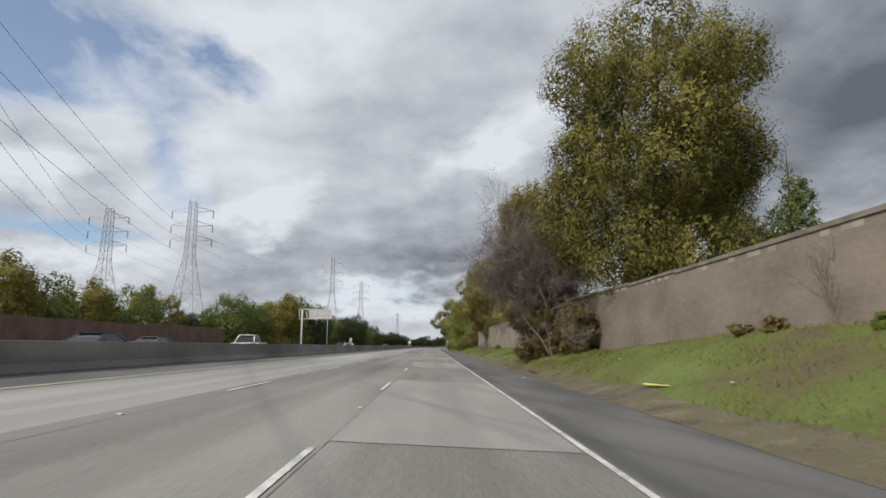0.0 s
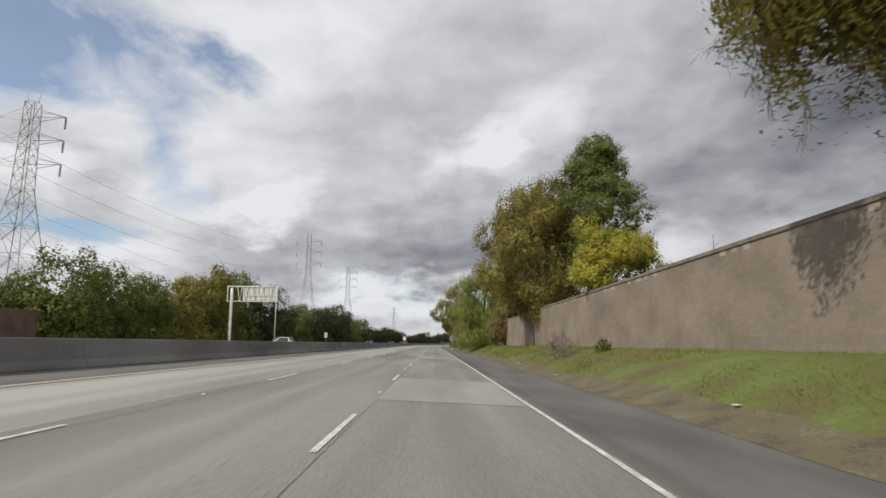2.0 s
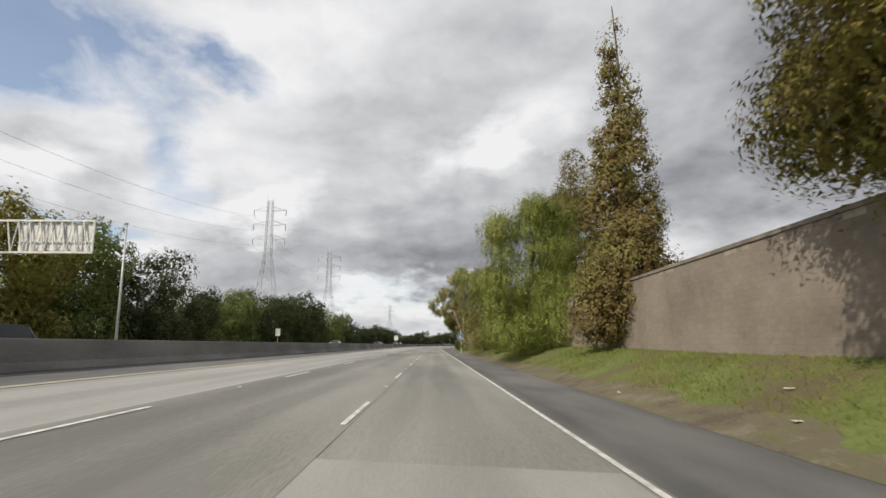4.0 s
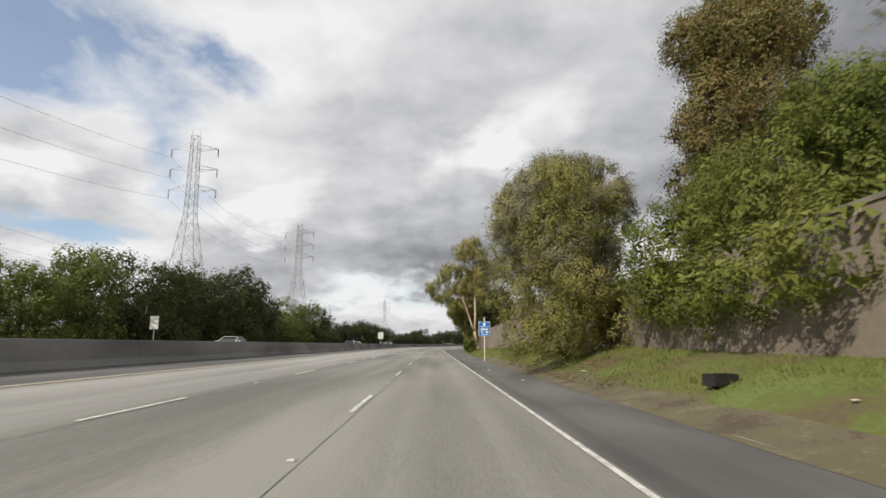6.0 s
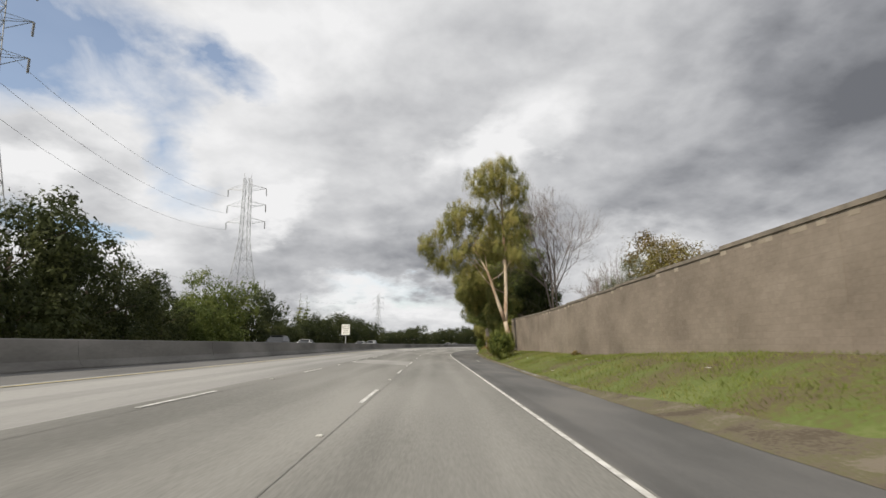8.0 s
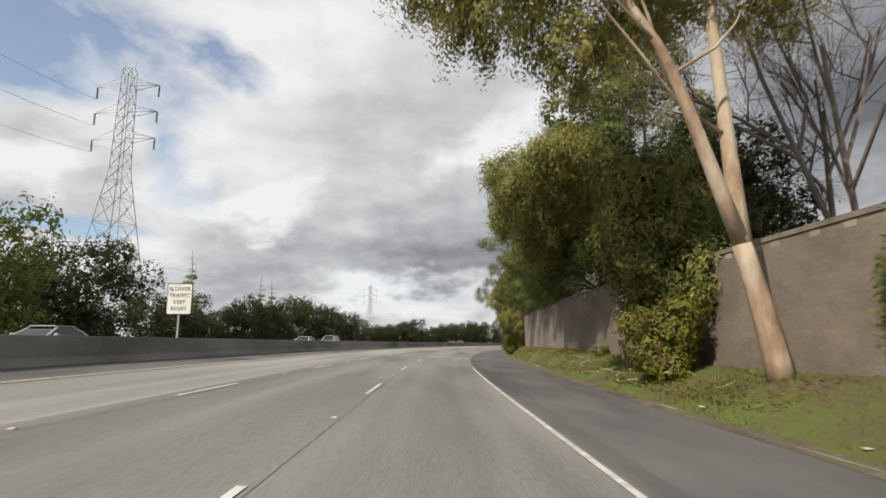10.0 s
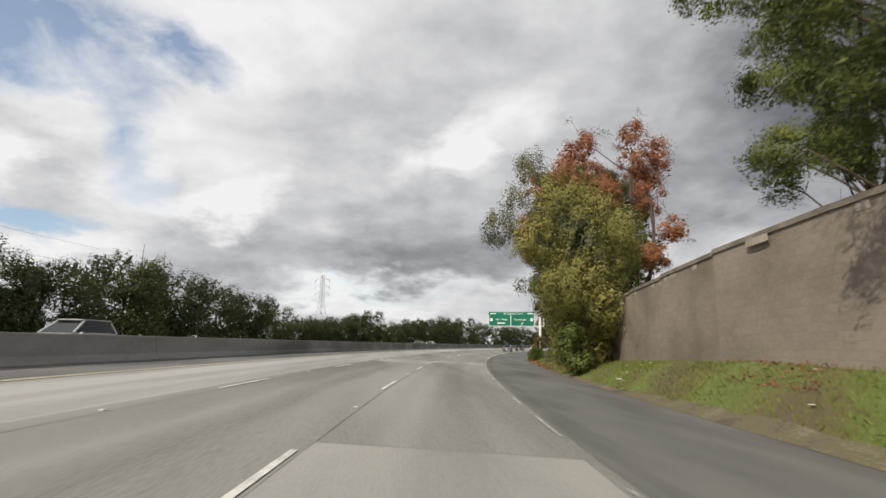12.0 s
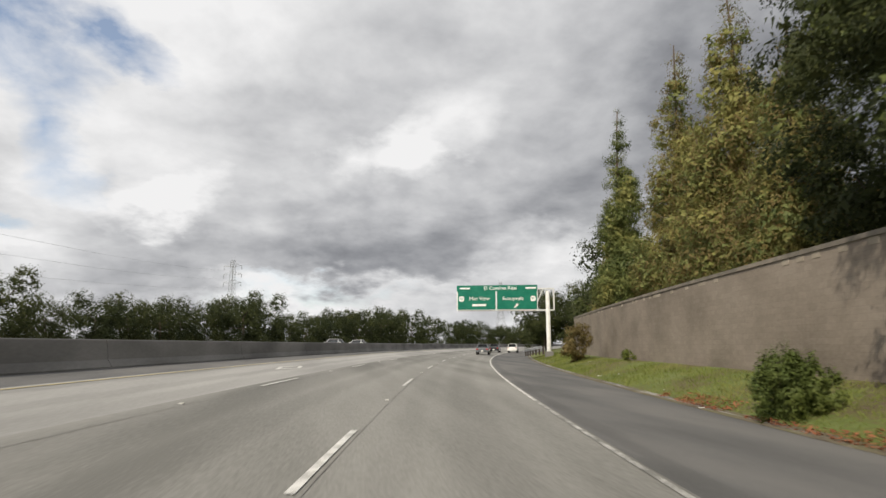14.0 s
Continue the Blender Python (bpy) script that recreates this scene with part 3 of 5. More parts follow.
    for o, shift in ((DASH_1, 0.0), (DASH_2, -2.7)):
        for e in ends:
            child("road_marker", me, road, m=Matrix.Translation(along(e + shift + 4.9, o, road_z(o))))


def build_barrier():
    """Concrete median barrier in cast lengths, with a flared foot on both sides."""
    prof = [(0.36, 0.0), (0.36, 0.08), (0.2, 0.33), (0.1, 1.0), (0.075, 1.03), (-0.075, 1.03), (-0.1, 1.0), (-0.2, 0.33), (-0.36, 0.08), (-0.36, 0.0)]
    root = new("median_barrier", None)
    tagged(root, "long dark weathered concrete median barrier", "barrier", kind="structure")
    c, z0 = MEDIAN - 0.36, road_z(MEDIAN) - 0.03
    s = START
    while s < 800:
        ln = 12.0 if s < 480 else 40.0
        verts, faces, k, w = [], [], 4 if s < 480 else 8, len(prof)
        for i in range(k + 1):
            q = s + 0.01 + (ln - 0.02) * i / k
            for o, z in prof:
                verts.append(along(q, c + o, z0 + z))
        for i in range(k):
            for j in range(w - 1):
                a = i * w + j
                faces.append((a, a + w, a + w + 1, a + 1))
        faces.append(tuple(range(w)))
        faces.append(tuple(range(k * w + w - 1, k * w - 1, -1)))
        child("barrier_length", mesh_from("barrier_length", verts, faces, M["barrier"]), root)
        s += ln


def build_sound_wall():
    root = new("sound_wall", None)
    tagged(root, "tall tan block sound wall with a stone coping on the bank", "wall", kind="structure")
    base, top = 0.0, 4.75
    s = START
    while s < 426:
        ln = 6.0
        wx = 0.0
        t = top - 0.38 * min(1, max(0, (s - 222) / 30)) - 0.25 * min(1, max(0, (s - 325) / 20)) - 0.25 * min(1, max(0, (40 - s) / 20))
        verts, faces = [], []

        def slab(sa, sb, xa, xb, za, zb, vs, fs):
            b = len(vs)
            for q in (sa, sb):
                for o, z in ((xa, za), (xb, za), (xb, zb), (xa, zb)):
                    vs.append(along(q, wall_off(q) + o, z))
            fs += [(b, b + 1, b + 2, b + 3), (b + 7, b + 6, b + 5, b + 4), (b, b + 4, b + 5, b + 1), (b + 1, b + 5, b + 6, b + 2), (b + 2, b + 6, b + 7, b + 3), (b + 3, b + 7, b + 4, b)]

        slab(s + 0.008, s + ln - 0.008, wx, wx + 0.25, base, t, verts, faces)
        child("wall_panel", mesh_from("wall_panel", verts, faces, M["wall"]), root)
        verts, faces = [], []
        slab(s + 0.004, s + ln - 0.004, wx - 0.05, wx + 0.3, t + 0.002, t + 0.14, verts, faces)
        child("coping", mesh_from("coping", verts, faces, M["coping"]), root)
        rng = random.Random(int(s))
        for k in range(15):
            if rng.random() < 0.3:
                verts, faces = [], []
                a = s + 0.02 + k * 0.4
                slab(a, a + 0.385, wx - 0.006, wx + 0.01, t - 0.2, t - 0.01, verts, faces)
                child("block", mesh_from("block", verts, faces, M["wall_pale"]), root)
        s += ln
    # brown wall behind the opposite carriageway
    far = new("far_wall", None)
    tagged(far, "dark brown block wall behind the opposite carriageway", "wall", kind="structure")
    s = -40
    while s < 110:
        verts, faces = [], []
        b = 0
        t = 4.7 - 0.35 * (int((s + 40) / 30) % 2)
        for q in (s, s + 10):
            for o, z in ((-40.3, 0.4), (-40, 0.4), (-40, t), (-40.3, t)):
                verts.append(along(q, o, z))
        faces = [(0, 1, 2, 3), (7, 6, 5, 4), (0, 4, 5, 1), (1, 5, 6, 2), (2, 6, 7, 3), (3, 7, 4, 0)]
        child("wall_panel", mesh_from("wall_panel", verts, faces, M["brown_wall"]), far)
        s += 10


build_ground()
build_road()
build_barrier()
build_sound_wall()


# ---- trees ----
LEAF_MORE, LEAF_SIZE = 2.5, 0.48


def leaf_quads(rng, blobs, count, size, droop=0.0, clump=0.8, hollow=0.5, clumps_per=None, slim=1.35, tuft=False):
    """Leaf quads gathered in clumps over the surface of ellipsoids (x, y, z, rx, ry, rz)."""
    count, size = int(count * LEAF_MORE), size * LEAF_SIZE
    bl = np.array(blobs, float)
    area = (bl[:, 3] * bl[:, 4] + bl[:, 4] * bl[:, 5] + bl[:, 3] * bl[:, 5])
    nc = clumps_per or max(20, int(area.sum() * (2.5 if droop < 0.7 else 2.8) / (clump * clump)))
    which = rng.choice(len(bl), nc, p=area / area.sum())
    d = rng.normal(size=(nc, 3))
    d /= np.linalg.norm(d, axis=1)[:, None]
    r = hollow + (1.0 - hollow) * rng.random(nc) ** 0.45
    cen = bl[which, :3] + d * bl[which, 3:] * r[:, None]
    rad = clump * (0.5 + 0.6 * rng.random(nc))
    who = rng.integers(0, nc, count)
    off = rng.normal(size=(count, 3))
    off *= (0.95 * rng.random(count) ** 0.5 / np.linalg.norm(off, axis=1))[:, None]
    off[:, 2] *= 0.75 + 1.6 * droop
    off[:, :2] *= 1 - 0.3 * droop
    off[:, 2] -= 0.5 * droop * rng.random(count)
    if droop >= 0.7:
        off *= np.array([0.72, 0.72, 1.35])
    pos = cen[who] + off * rad[who][:, None]
    nor = off * 1.7 + d[who] * 0.9 + rng.normal(size=(count, 3)) * 0.35 + np.array([0, 0, 0.35])
    nor /= np.linalg.norm(nor, axis=1)[:, None]
    ax = rng.normal(size=(count, 3)) * (1 - 0.75 * droop)
    ax[:, 2] -= 1.6 * droop
    if tuft:
        ax = off * 1.4 + d[who] * 0.5 + rng.normal(size=(count, 3)) * 0.3 + np.array([0, 0, 0.55])
        nor = np.cross(ax, rng.normal(size=(count, 3)))
        nor /= np.linalg.norm(nor, axis=1)[:, None]
    ax -= nor * (ax * nor).sum(1)[:, None]
    ax /= np.linalg.norm(ax, axis=1)[:, None] + 1e-9
    sd = np.cross(nor, ax)
    ln = (size * (0.6 + 0.8 * rng.random(count)) * (1.25 + 1.1 * max(0.0, droop)))[:, None]
    wd = ln * (0.52 - 0.34 * max(0.0, droop)) * slim
    tri = np.stack([pos - sd * wd * 0.5 - ax * ln * 0.4, pos + sd * wd * 0.5 - ax * ln * 0.25, pos + ax * ln * 0.6], 1)
    soft = off * 1.1 + d[who] * 1.0 + rng.normal(size=(count, 3)) * 0.16 + np.array([0, 0, 0.3])
    soft /= np.linalg.norm(soft, axis=1)[:, None]
    flat = np.cross(tri[:, 1] - tri[:, 0], tri[:, 2] - tri[:, 0])
    back = (flat * soft).sum(1) < 0
    tri[back] = tri[back][:, ::-1]
    return tri, soft


def inner_leaves(rng, blobs, k, size):
    """The shaded leaves inside a crown: larger, turned every way, set in from its outline."""
    small = [(*b[:3], b[3] * k, b[4] * k, b[5] * k) for b in blobs]
    area = sum(b[3] * b[4] + b[4] * b[5] + b[3] * b[5] for b in small)
    return leaf_quads(rng, small, min(9000, 60 + 10 * area * (0.62 / size) ** 1.6), size, 0.2, 0.6, 0.75, slim=1.3)[0]


def limb(rng, verts, faces, a, b, ra, rb, bend=0.12, segs=5, sides=7):
    a, b = Vector(a), Vector(b)
    ln = (b - a).length
    pts, rr = [], []
    bow = Vector([rng.normal() for _ in range(3)]) * bend * ln * 0.45
    sway = Vector([rng.normal() for _ in range(3)]) * bend * ln * 0.2
    for i in range(segs + 1):
        f = i / segs
        pts.append(a.lerp(b, f) + bow * math.sin(math.pi * f) + sway * math.sin(2 * math.pi * f))
        rr.append(ra + (rb - ra) * f ** 0.8)
    path_tube(verts, faces, pts, rr, sides)
    return pts


def branch_out(rng, verts, faces, a, way, ln, r, depth, sides=4, up=0.1, droop=0.0):
    way = way.normalized()
    mid = a + way * ln * 0.5 + Vector(rng.normal(size=3)) * ln * 0.06
    end = a + way * ln + Vector((0, 0, (up - droop) * ln * 0.4)) + Vector(rng.normal(size=3)) * ln * 0.06
    tube(verts, faces, a, mid, r, r * 0.8, sides)
    tube(verts, faces, mid, end, r * 0.8, r * 0.55, sides)
    if depth == 0:
        return
    for i in range(4 if depth > 1 else 5):
        f = 0.35 + 0.65 * rng.random()
        p = a.lerp(mid, f * 2) if f < 0.5 else mid.lerp(end, f * 2 - 1)
        w = way + Vector(rng.normal(size=3)) * 0.62 + Vector((0, 0, up - droop * (1.5 if depth < 2 else 0.5)))
        branch_out(rng, verts, faces, p, w, ln * (0.5 + 0.25 * rng.random()), max(0.007, r * 0.5), depth - 1, 3 if depth < 3 else 4, up, droop)


def tree(name, label, s, off, blobs, leaf, count, size, seed, droop=0.0, clump=0.8, trunks=((0, 0, 0.25),), bark="bark", hollow=0.6, category="tree", turn=0.0, second=None, limbs=6, base=None, group="", extra_twigs=0, solid=0.8, straight=False, fork=None, goals=()):
    """A tree or bush: tapered trunks and limbs, and a crown of many small leaves in clumps. blobs stand relative to the foot."""
    rng = np.random.default_rng(seed)
    z0 = bank(s, off) if base is None else base
    root = new(name, None)
    root.matrix_basis = Matrix.Translation(along(s, off, z0 - 0.05)) @ Matrix.Rotation(heading(s) + turn, 4, "Z")
    top = max(b[2] for b in blobs)

    def wood(kind, *a):
        verts, faces = [], []
        pts = limb(rng, verts, faces, *a)
        child(kind, mesh_from(kind, verts, faces, M[bark], True), root)
        return pts

    if fork:
        wood("trunk", (0, 0, 0), fork, trunks[0][2] * 1.5, trunks[0][2] * 1.05, 0.03, 6, 10)
    for n, (tx, ty, tr) in enumerate(trunks):
        tops = sorted(blobs, key=lambda b: (b[0] - tx) ** 2 + (b[1] - ty) ** 2 - 0.6 * b[2])
        goal = (tx, ty, top) if straight else goals[n] if goals else tops[0]
        pts = wood("limb" if fork else "trunk", fork or (tx * 0.35, ty * 0.35, 0), goal[:3], tr, tr * (0.15 if straight else 0.4), 0.03 if straight else 0.08, 8, 8)
        for i, b in enumerate(blobs[:limbs * (3 if straight else 1)]):
            if i % len(trunks) != n:
                continue
            below = [p for p in pts if p.z < b[2] - 0.12 * top] or pts[:1]
            wood("limb", below[-1], (b[0], b[1], b[2] + 0.1 * b[5]), tr * 0.26, tr * 0.08, 0.12, 4, 5)
    core = [b for b in blobs if min(b[3:]) > 0.5]
    if core and solid:
        child("inner_foliage", leaves_mesh("inner_foliage", inner_leaves(rng, core, solid, max(0.3, min(0.5, size * 1.8))), M[leaf]), root)
    needles = dict(tuft=True, slim=0.42) if leaf in ("leaf_pine", "leaf_redwood") else {}
    if size > 0.2 and "across" not in group:
        count, size = count * 1.5, size * 0.72
    q = leaf_quads(rng, blobs, count, size, droop, clump * (0.62 if needles else 1), hollow, **needles)
    child("crown", leaves_mesh("crown", q[0], M[leaf], q[1]), root)
    if second:
        leaf2, share, blobs2 = second
        q = leaf_quads(rng, blobs2 or blobs, int(count * share), size, droop, clump, hollow)
        child("foliage", leaves_mesh("foliage", q[0], M[leaf2], q[1]), root)
    if extra_twigs:
        verts, faces = [], []
        for i in range(extra_twigs):
            b = blobs[int(rng.random() * len(blobs))]
            d = Vector(rng.normal(size=3)).normalized()
            branch_out(rng, verts, faces, Vector(b[:3]) + Vector((d.x * b[3], d.y * b[4], d.z * b[5])) * 0.9, d, 0.5 + 0.6 * rng.random(), 0.014, 2, 3, 0.05, 0.5)
        child("twigwork", mesh_from("twigwork", verts, faces, M["twig"]), root)
    tagged(root, label, category, group)
    return root


def bare_tree(name, label, s, off, height, spread, seed, stems=4, depth=4, droop=0.0, r=0.1, lean=(0, 0), mat_key="twig", base=None, fuzz=None):
    rng = np.random.default_rng(seed)
    root = new(name, None)
    root.matrix_basis = Matrix.Translation(along(s, off, (terrain(off) if base is None else base) - 0.05)) @ Matrix.Rotation(heading(s), 4, "Z")
    for i in range(stems):
        verts, faces = [], []
        w = 2 * math.pi * (i + 0.5 * rng.random()) / stems
        way = Vector((math.cos(w) * spread / height + lean[0], math.sin(w) * spread / height + lean[1], 1.0))
        branch_out(rng, verts, faces, Vector((0.15 * math.cos(w), 0.15 * math.sin(w), 0)), way, height * (0.42 + 0.1 * rng.random()), r, depth, 6, 0.25, droop)
        child("stem", mesh_from("stem", verts, faces, M[mat_key]), root)
    if fuzz:
        child("twigwork", leaves_mesh("twigwork", leaf_quads(rng, fuzz[0], fuzz[1], fuzz[2], 0.5, 1.0, 0.3, slim=0.16)[0], M[mat_key]), root)
    tagged(root, label, "tree")
    return root


def limb_tree(name, label, s, off, seed):
    """A bare tree with a forked trunk, leaning stem and wide limbs ending in hanging twigs."""
    rng = np.random.default_rng(seed)
    root = new(name, None)
    root.matrix_basis = Matrix.Translation(along(s, off, bank(s, off) - 0.08)) @ Matrix.Rotation(heading(s), 4, "Z")
    fork, crotch = (-0.2, 0.1, 3.2), (-1.45, 0.3, 5.9)
    for a, b, ra, rb in (((0, 0, 0), fork, 0.15, 0.12), ((-0.15, 0.1, 0), (-2.0, 0.5, 2.9), 0.11, 0.07), (fork, crotch, 0.12, 0.08), (crotch, (-2.6, 0.2, 8.2), 0.08, 0.03), (crotch, (-4.0, -0.4, 6.8), 0.06, 0.025), (crotch, (1.2, 0.6, 7.5), 0.07, 0.03), (fork, (1.2, -0.2, 4.0), 0.09, 0.06), ((1.2, -0.2, 4.0), (2.6, -0.6, 4.3), 0.06, 0.03), ((-2.0, 0.5, 2.9), (-3.2, 0.6, 4.8), 0.07, 0.03), (fork, (0.4, 1.0, 6.2), 0.08, 0.03)):
        verts, faces = [], []
        pts = limb(rng, verts, faces, a, b, ra, rb, 0.1, 6, 7)
        if rb < 0.04:
            for p in pts[2:]:
                for _ in range(2):
                    way = Vector(b) - Vector(a) + Vector(rng.normal(size=3)) * 1.6
                    branch_out(rng, verts, faces, p, way, 1.3 + 0.8 * rng.random(), 0.022, 3, 3, 0.0, 0.5)
        child("limb", mesh_from("limb", verts, faces, M["twig"], True), root)
    tagged(root, label, "tree")


def conifer_blobs(rng, height, radius, low=0.12, tiers=12, per=6, flat=0.35, gap=0.75):
    out = []
    for i in range(tiers):
        f = low + (1 - low) * i / (tiers - 1)
        rr = radius * max(0.0, 1 - f) ** 0.8 + 0.25
        for k in range(max(2, int(per * (1 - 0.6 * f)))):
            w = 2 * math.pi * (k + rng.random()) / per + i * 1.3
            g = rr * gap * (0.7 + 0.5 * rng.random())
            out.append((math.cos(w) * g * 0.6, math.sin(w) * g * 0.6, height * f - 0.1 * g, rr * 0.68, rr * 0.68, rr * flat))
    return out


def pine_blobs(rng, height, spread, low=0.35, n=26, cx=0.0, size=1.5):
    out = []
    for i in range(n):
        f = low + (1 - low) * (i / (n - 1)) ** 0.9
        w = rng.random() * 6.28
        g = spread * (0.35 + 0.65 * rng.random()) * math.sin(math.pi * min(1, (1.02 - f) * 1.1)) ** 0.5 if f < 0.97 else 0.2
        out.append((cx + math.cos(w) * g, math.sin(w) * g, height * f, size * (0.7 + 0.6 * rng.random()), size * (0.7 + 0.6 * rng.random()), size * (0.4 + 0.3 * rng.random())))
    return out


def heap(rng, cx, cz, rx, rz, n, size, ry=None, lowest=0.0, fill=0.85):
    """Rounded crown: n blobs of about the given size spread over an ellipsoid round (cx, 0, cz)."""
    ry = ry or rx
    out = [(cx, 0, cz, rx * fill, ry * fill, rz * fill)]
    for i in range(n):
        d = rng.normal(size=3)
        d /= np.linalg.norm(d)
        k = 0.55 + 0.4 * rng.random()
        b = size * (0.7 + 0.6 * rng.random())
        out.append((cx + d[0] * rx * k, d[1] * ry * k, max(lowest + b * 0.7, cz + d[2] * rz * k), b, b, b * 0.9))
    return out


G = np.random.default_rng


def wall_boughs(rng):
    """Leafy boughs that lie over the wall's coping and hang down in front of it."""
    return [(-4.2 - 1.2 * rng.random(), -4.5 + 1.8 * i + rng.random(), 3.8 + 1.6 * rng.random(), 0.8, 1.0, 0.6) for i in range(5)]


def low_boughs(rng):
    """Boughs that hang out over the wall towards the road."""
    return [(-3.4 - 3.2 * rng.random(), -4.5 + 1.15 * i, 4.9 + 2.6 * rng.random(), 1.3, 1.5, 0.7) for i in range(8)]


# right side, in driving order; offsets are from the road axis
tree("pepper_tree", "tall drooping olive-green pepper tree behind the sound wall", 33, 13.7, heap(G(1), -0.1, 12.4, 6.7, 8.2, 36, 2.2, 6.2) + [(-2.4, 0, 5.4, 2.2, 2.4, 2.4), (-3.6, 2.5, 6.4, 2.2, 2.4, 2.6), (-1.8, -2.5, 6.2, 2.2, 2.2, 2.4), (2.6, -2, 6, 2.4, 2.4, 2.6), (-4.2, 2, 8.5, 2.6, 2.6, 3.4), (-3.6, 4, 12, 2.4, 2.4, 3), (-4.6, 6, 9.5, 2.4, 2.4, 3), (-0.5, 0, 4.6, 2.2, 2.6, 2.4), (0.8, -3, 5.2, 2.2, 2.4, 2.6), (-0.5, 3.5, 4.4, 2, 2.4, 2.2)], "leaf_pepper", 34000, 0.24, 11, 0.55, 0.85, ((0, 0, 0.4),), second=("leaf_dark", 0.6, None))
tree("conifer", "dark green conifer rising behind the sound wall", 42.5, 28, conifer_blobs(G(2), 15.5, 4.6, 0.1, 12, 8, 0.45), "leaf_pine", 9000, 0.5, 12, 0.1, 0.7, straight=True)
tree("tree", "dark green tree with rounded crown behind the sound wall", 49, 27, heap(G(21), 0, 7.5, 3.6, 4.8, 14, 1.5), "leaf_dark", 5000, 0.34, 10, 0.0, 0.8)
tree("tree", "pale grey-green tree behind the sound wall", 46, 25, heap(G(25), 0, 11, 2.4, 6.5, 16, 1.3), "leaf_grey", 5000, 0.3, 5, 0.3, 0.7, solid=0.0)
tree("shrub", "brownish shrub tree showing over the sound wall", 243, 15.5, heap(G(26), 0, 4.4, 3.4, 3.2, 14, 1.2), "leaf_brown", 4500, 0.3, 4, 0.1, 0.7, solid=0.0)
tree("shrub", "brownish shrub tree showing over the sound wall", 252, 17.5, heap(G(27), 0, 4.8, 3.6, 3.6, 14, 1.2), "leaf_grey", 4500, 0.3, 3, 0.1, 0.7, solid=0.0)
tree("conifer", "distant green conifer showing over the sound wall", 139, 44, conifer_blobs(G(22), 17, 3.4, 0.1, 12, 7, 0.4), "leaf_pine", 3500, 0.5, 9, 0.1, 0.8, straight=True)
tree("conifer", "distant green conifer showing over the sound wall", 412, 58, conifer_blobs(G(23), 27, 5.0, 0.1, 13, 7, 0.4), "leaf_pine", 4500, 0.6, 8, 0.1, 1.0, straight=True)
tree("oak", "dark rounded oak beside the freeway past the exit sign", 473, 9.8, heap(G(24), 0, 6.5, 6.0, 5.2, 22, 2.0, 7, 0.0), "leaf_dark", 9000, 0.45, 7, 0.0, 1.0)
bare_tree("bare_tree", "leafless grey-brown many-stemmed tree on the grass bank", 42.5, 8.2, 12, 3.4, 13, 6, 5, 0.15, 0.085, fuzz=(heap(G(16), -0.2, 6.4, 4.2, 5.0, 30, 1.3, 3.0, 1.0, 0.4), 15000, 0.34))
bare_tree("bare_tree", "leaning leafless tree with hanging grey twigs on the bank", 43.5, 9.0, 11, 3.4, 130, 4, 5, 0.35, 0.15, (-0.12, 0.1), fuzz=(heap(G(17), -0.5, 6.8, 3.2, 4.6, 20, 1.3, 4.0, 1.5, 0.4), 12000, 0.36))
tree("bush", "dark scrubby undergrowth at the foot of the bare trees", 42.5, 8.2, heap(G(18), 0, 2.0, 2.2, 2.2, 14, 0.9, 2.4), "leaf_brown", 6000, 0.26, 2, 0.1, 0.5, limbs=3, trunks=((0, 0, 0.05),), category="bush")
tree("bush", "dark brown brushwood heaped against the sound wall", 37.8, 9.6, heap(G(181), 0, 1.7, 1.1, 1.9, 16, 0.6, 3.0, 0.0), "leaf_brown", 9000, 0.13, 182, 0.5, 0.45, limbs=4, trunks=((0, 0, 0.05),), category="bush", second=("twig", 0.6, None))
limb_tree("bare_tree", "grey forked tree with bare spreading limbs on the bank", 40.6, 8.5, 19)
tree("pepper_tree", "drooping pepper tree with greying hanging twigs behind the wall", 62.5, 11.2, heap(G(3), 0, 11.6, 4.7, 7.0, 28, 1.8) + [(2, -3, 6.2, 2.2, 2.4, 2.2), (2.5, 2, 5.8, 2.2, 2.4, 2.2)], "leaf_pepper", 20000, 0.31, 14, 0.75, 0.85, ((0, 0, 0.4),), second=("leaf_brown", 0.4, None), extra_twigs=120)
bare_tree("dead_vine", "dead rusty vine clinging to the sound wall", 14.6, 10.42, 3.6, 0.2, 132, 3, 2, 0.0, 0.014)
bare_tree("bare_shrub", "small leafless twiggy shrub on the grass bank", 87, 7.6, 1.9, 1.1, 131, 9, 3, 0.1, 0.02)
tree("acacia", "yellow-green bushy tree overhanging the sound wall", 92, 12.6, heap(G(4), 0, 5.8, 3.5, 3.0, 18, 1.2), "leaf_yellow", 13000, 0.26, 15, 0.15, 0.6)
tree("pine", "dark green pine with bare lower trunk behind the wall", 108, 16.6, pine_blobs(G(5), 20.5, 3.9, 0.42, 46, 0, 1.9), "leaf_mid", 24000, 0.26, 16, 0.0, 0.75, ((0, 0, 0.26),), straight=True)
tree("pepper_tree", "broad olive-brown pepper tree hanging over the wall", 112, 10.6, heap(G(6), 0.2, 9.4, 5.6, 8.2, 30, 2.2, 7, 0.2), "leaf_pepper", 26000, 0.32, 17, 0.55, 0.85, ((0.5, 0, 0.4),), second=("leaf_brown", 0.45, None))
tree("cypress", "narrow brown-green conifer behind the wall", 136, 11, conifer_blobs(G(7), 21, 3.0, 0.1, 14, 6, 0.6), "leaf_brown", 12000, 0.32, 18, 0.3, 0.7, straight=True)
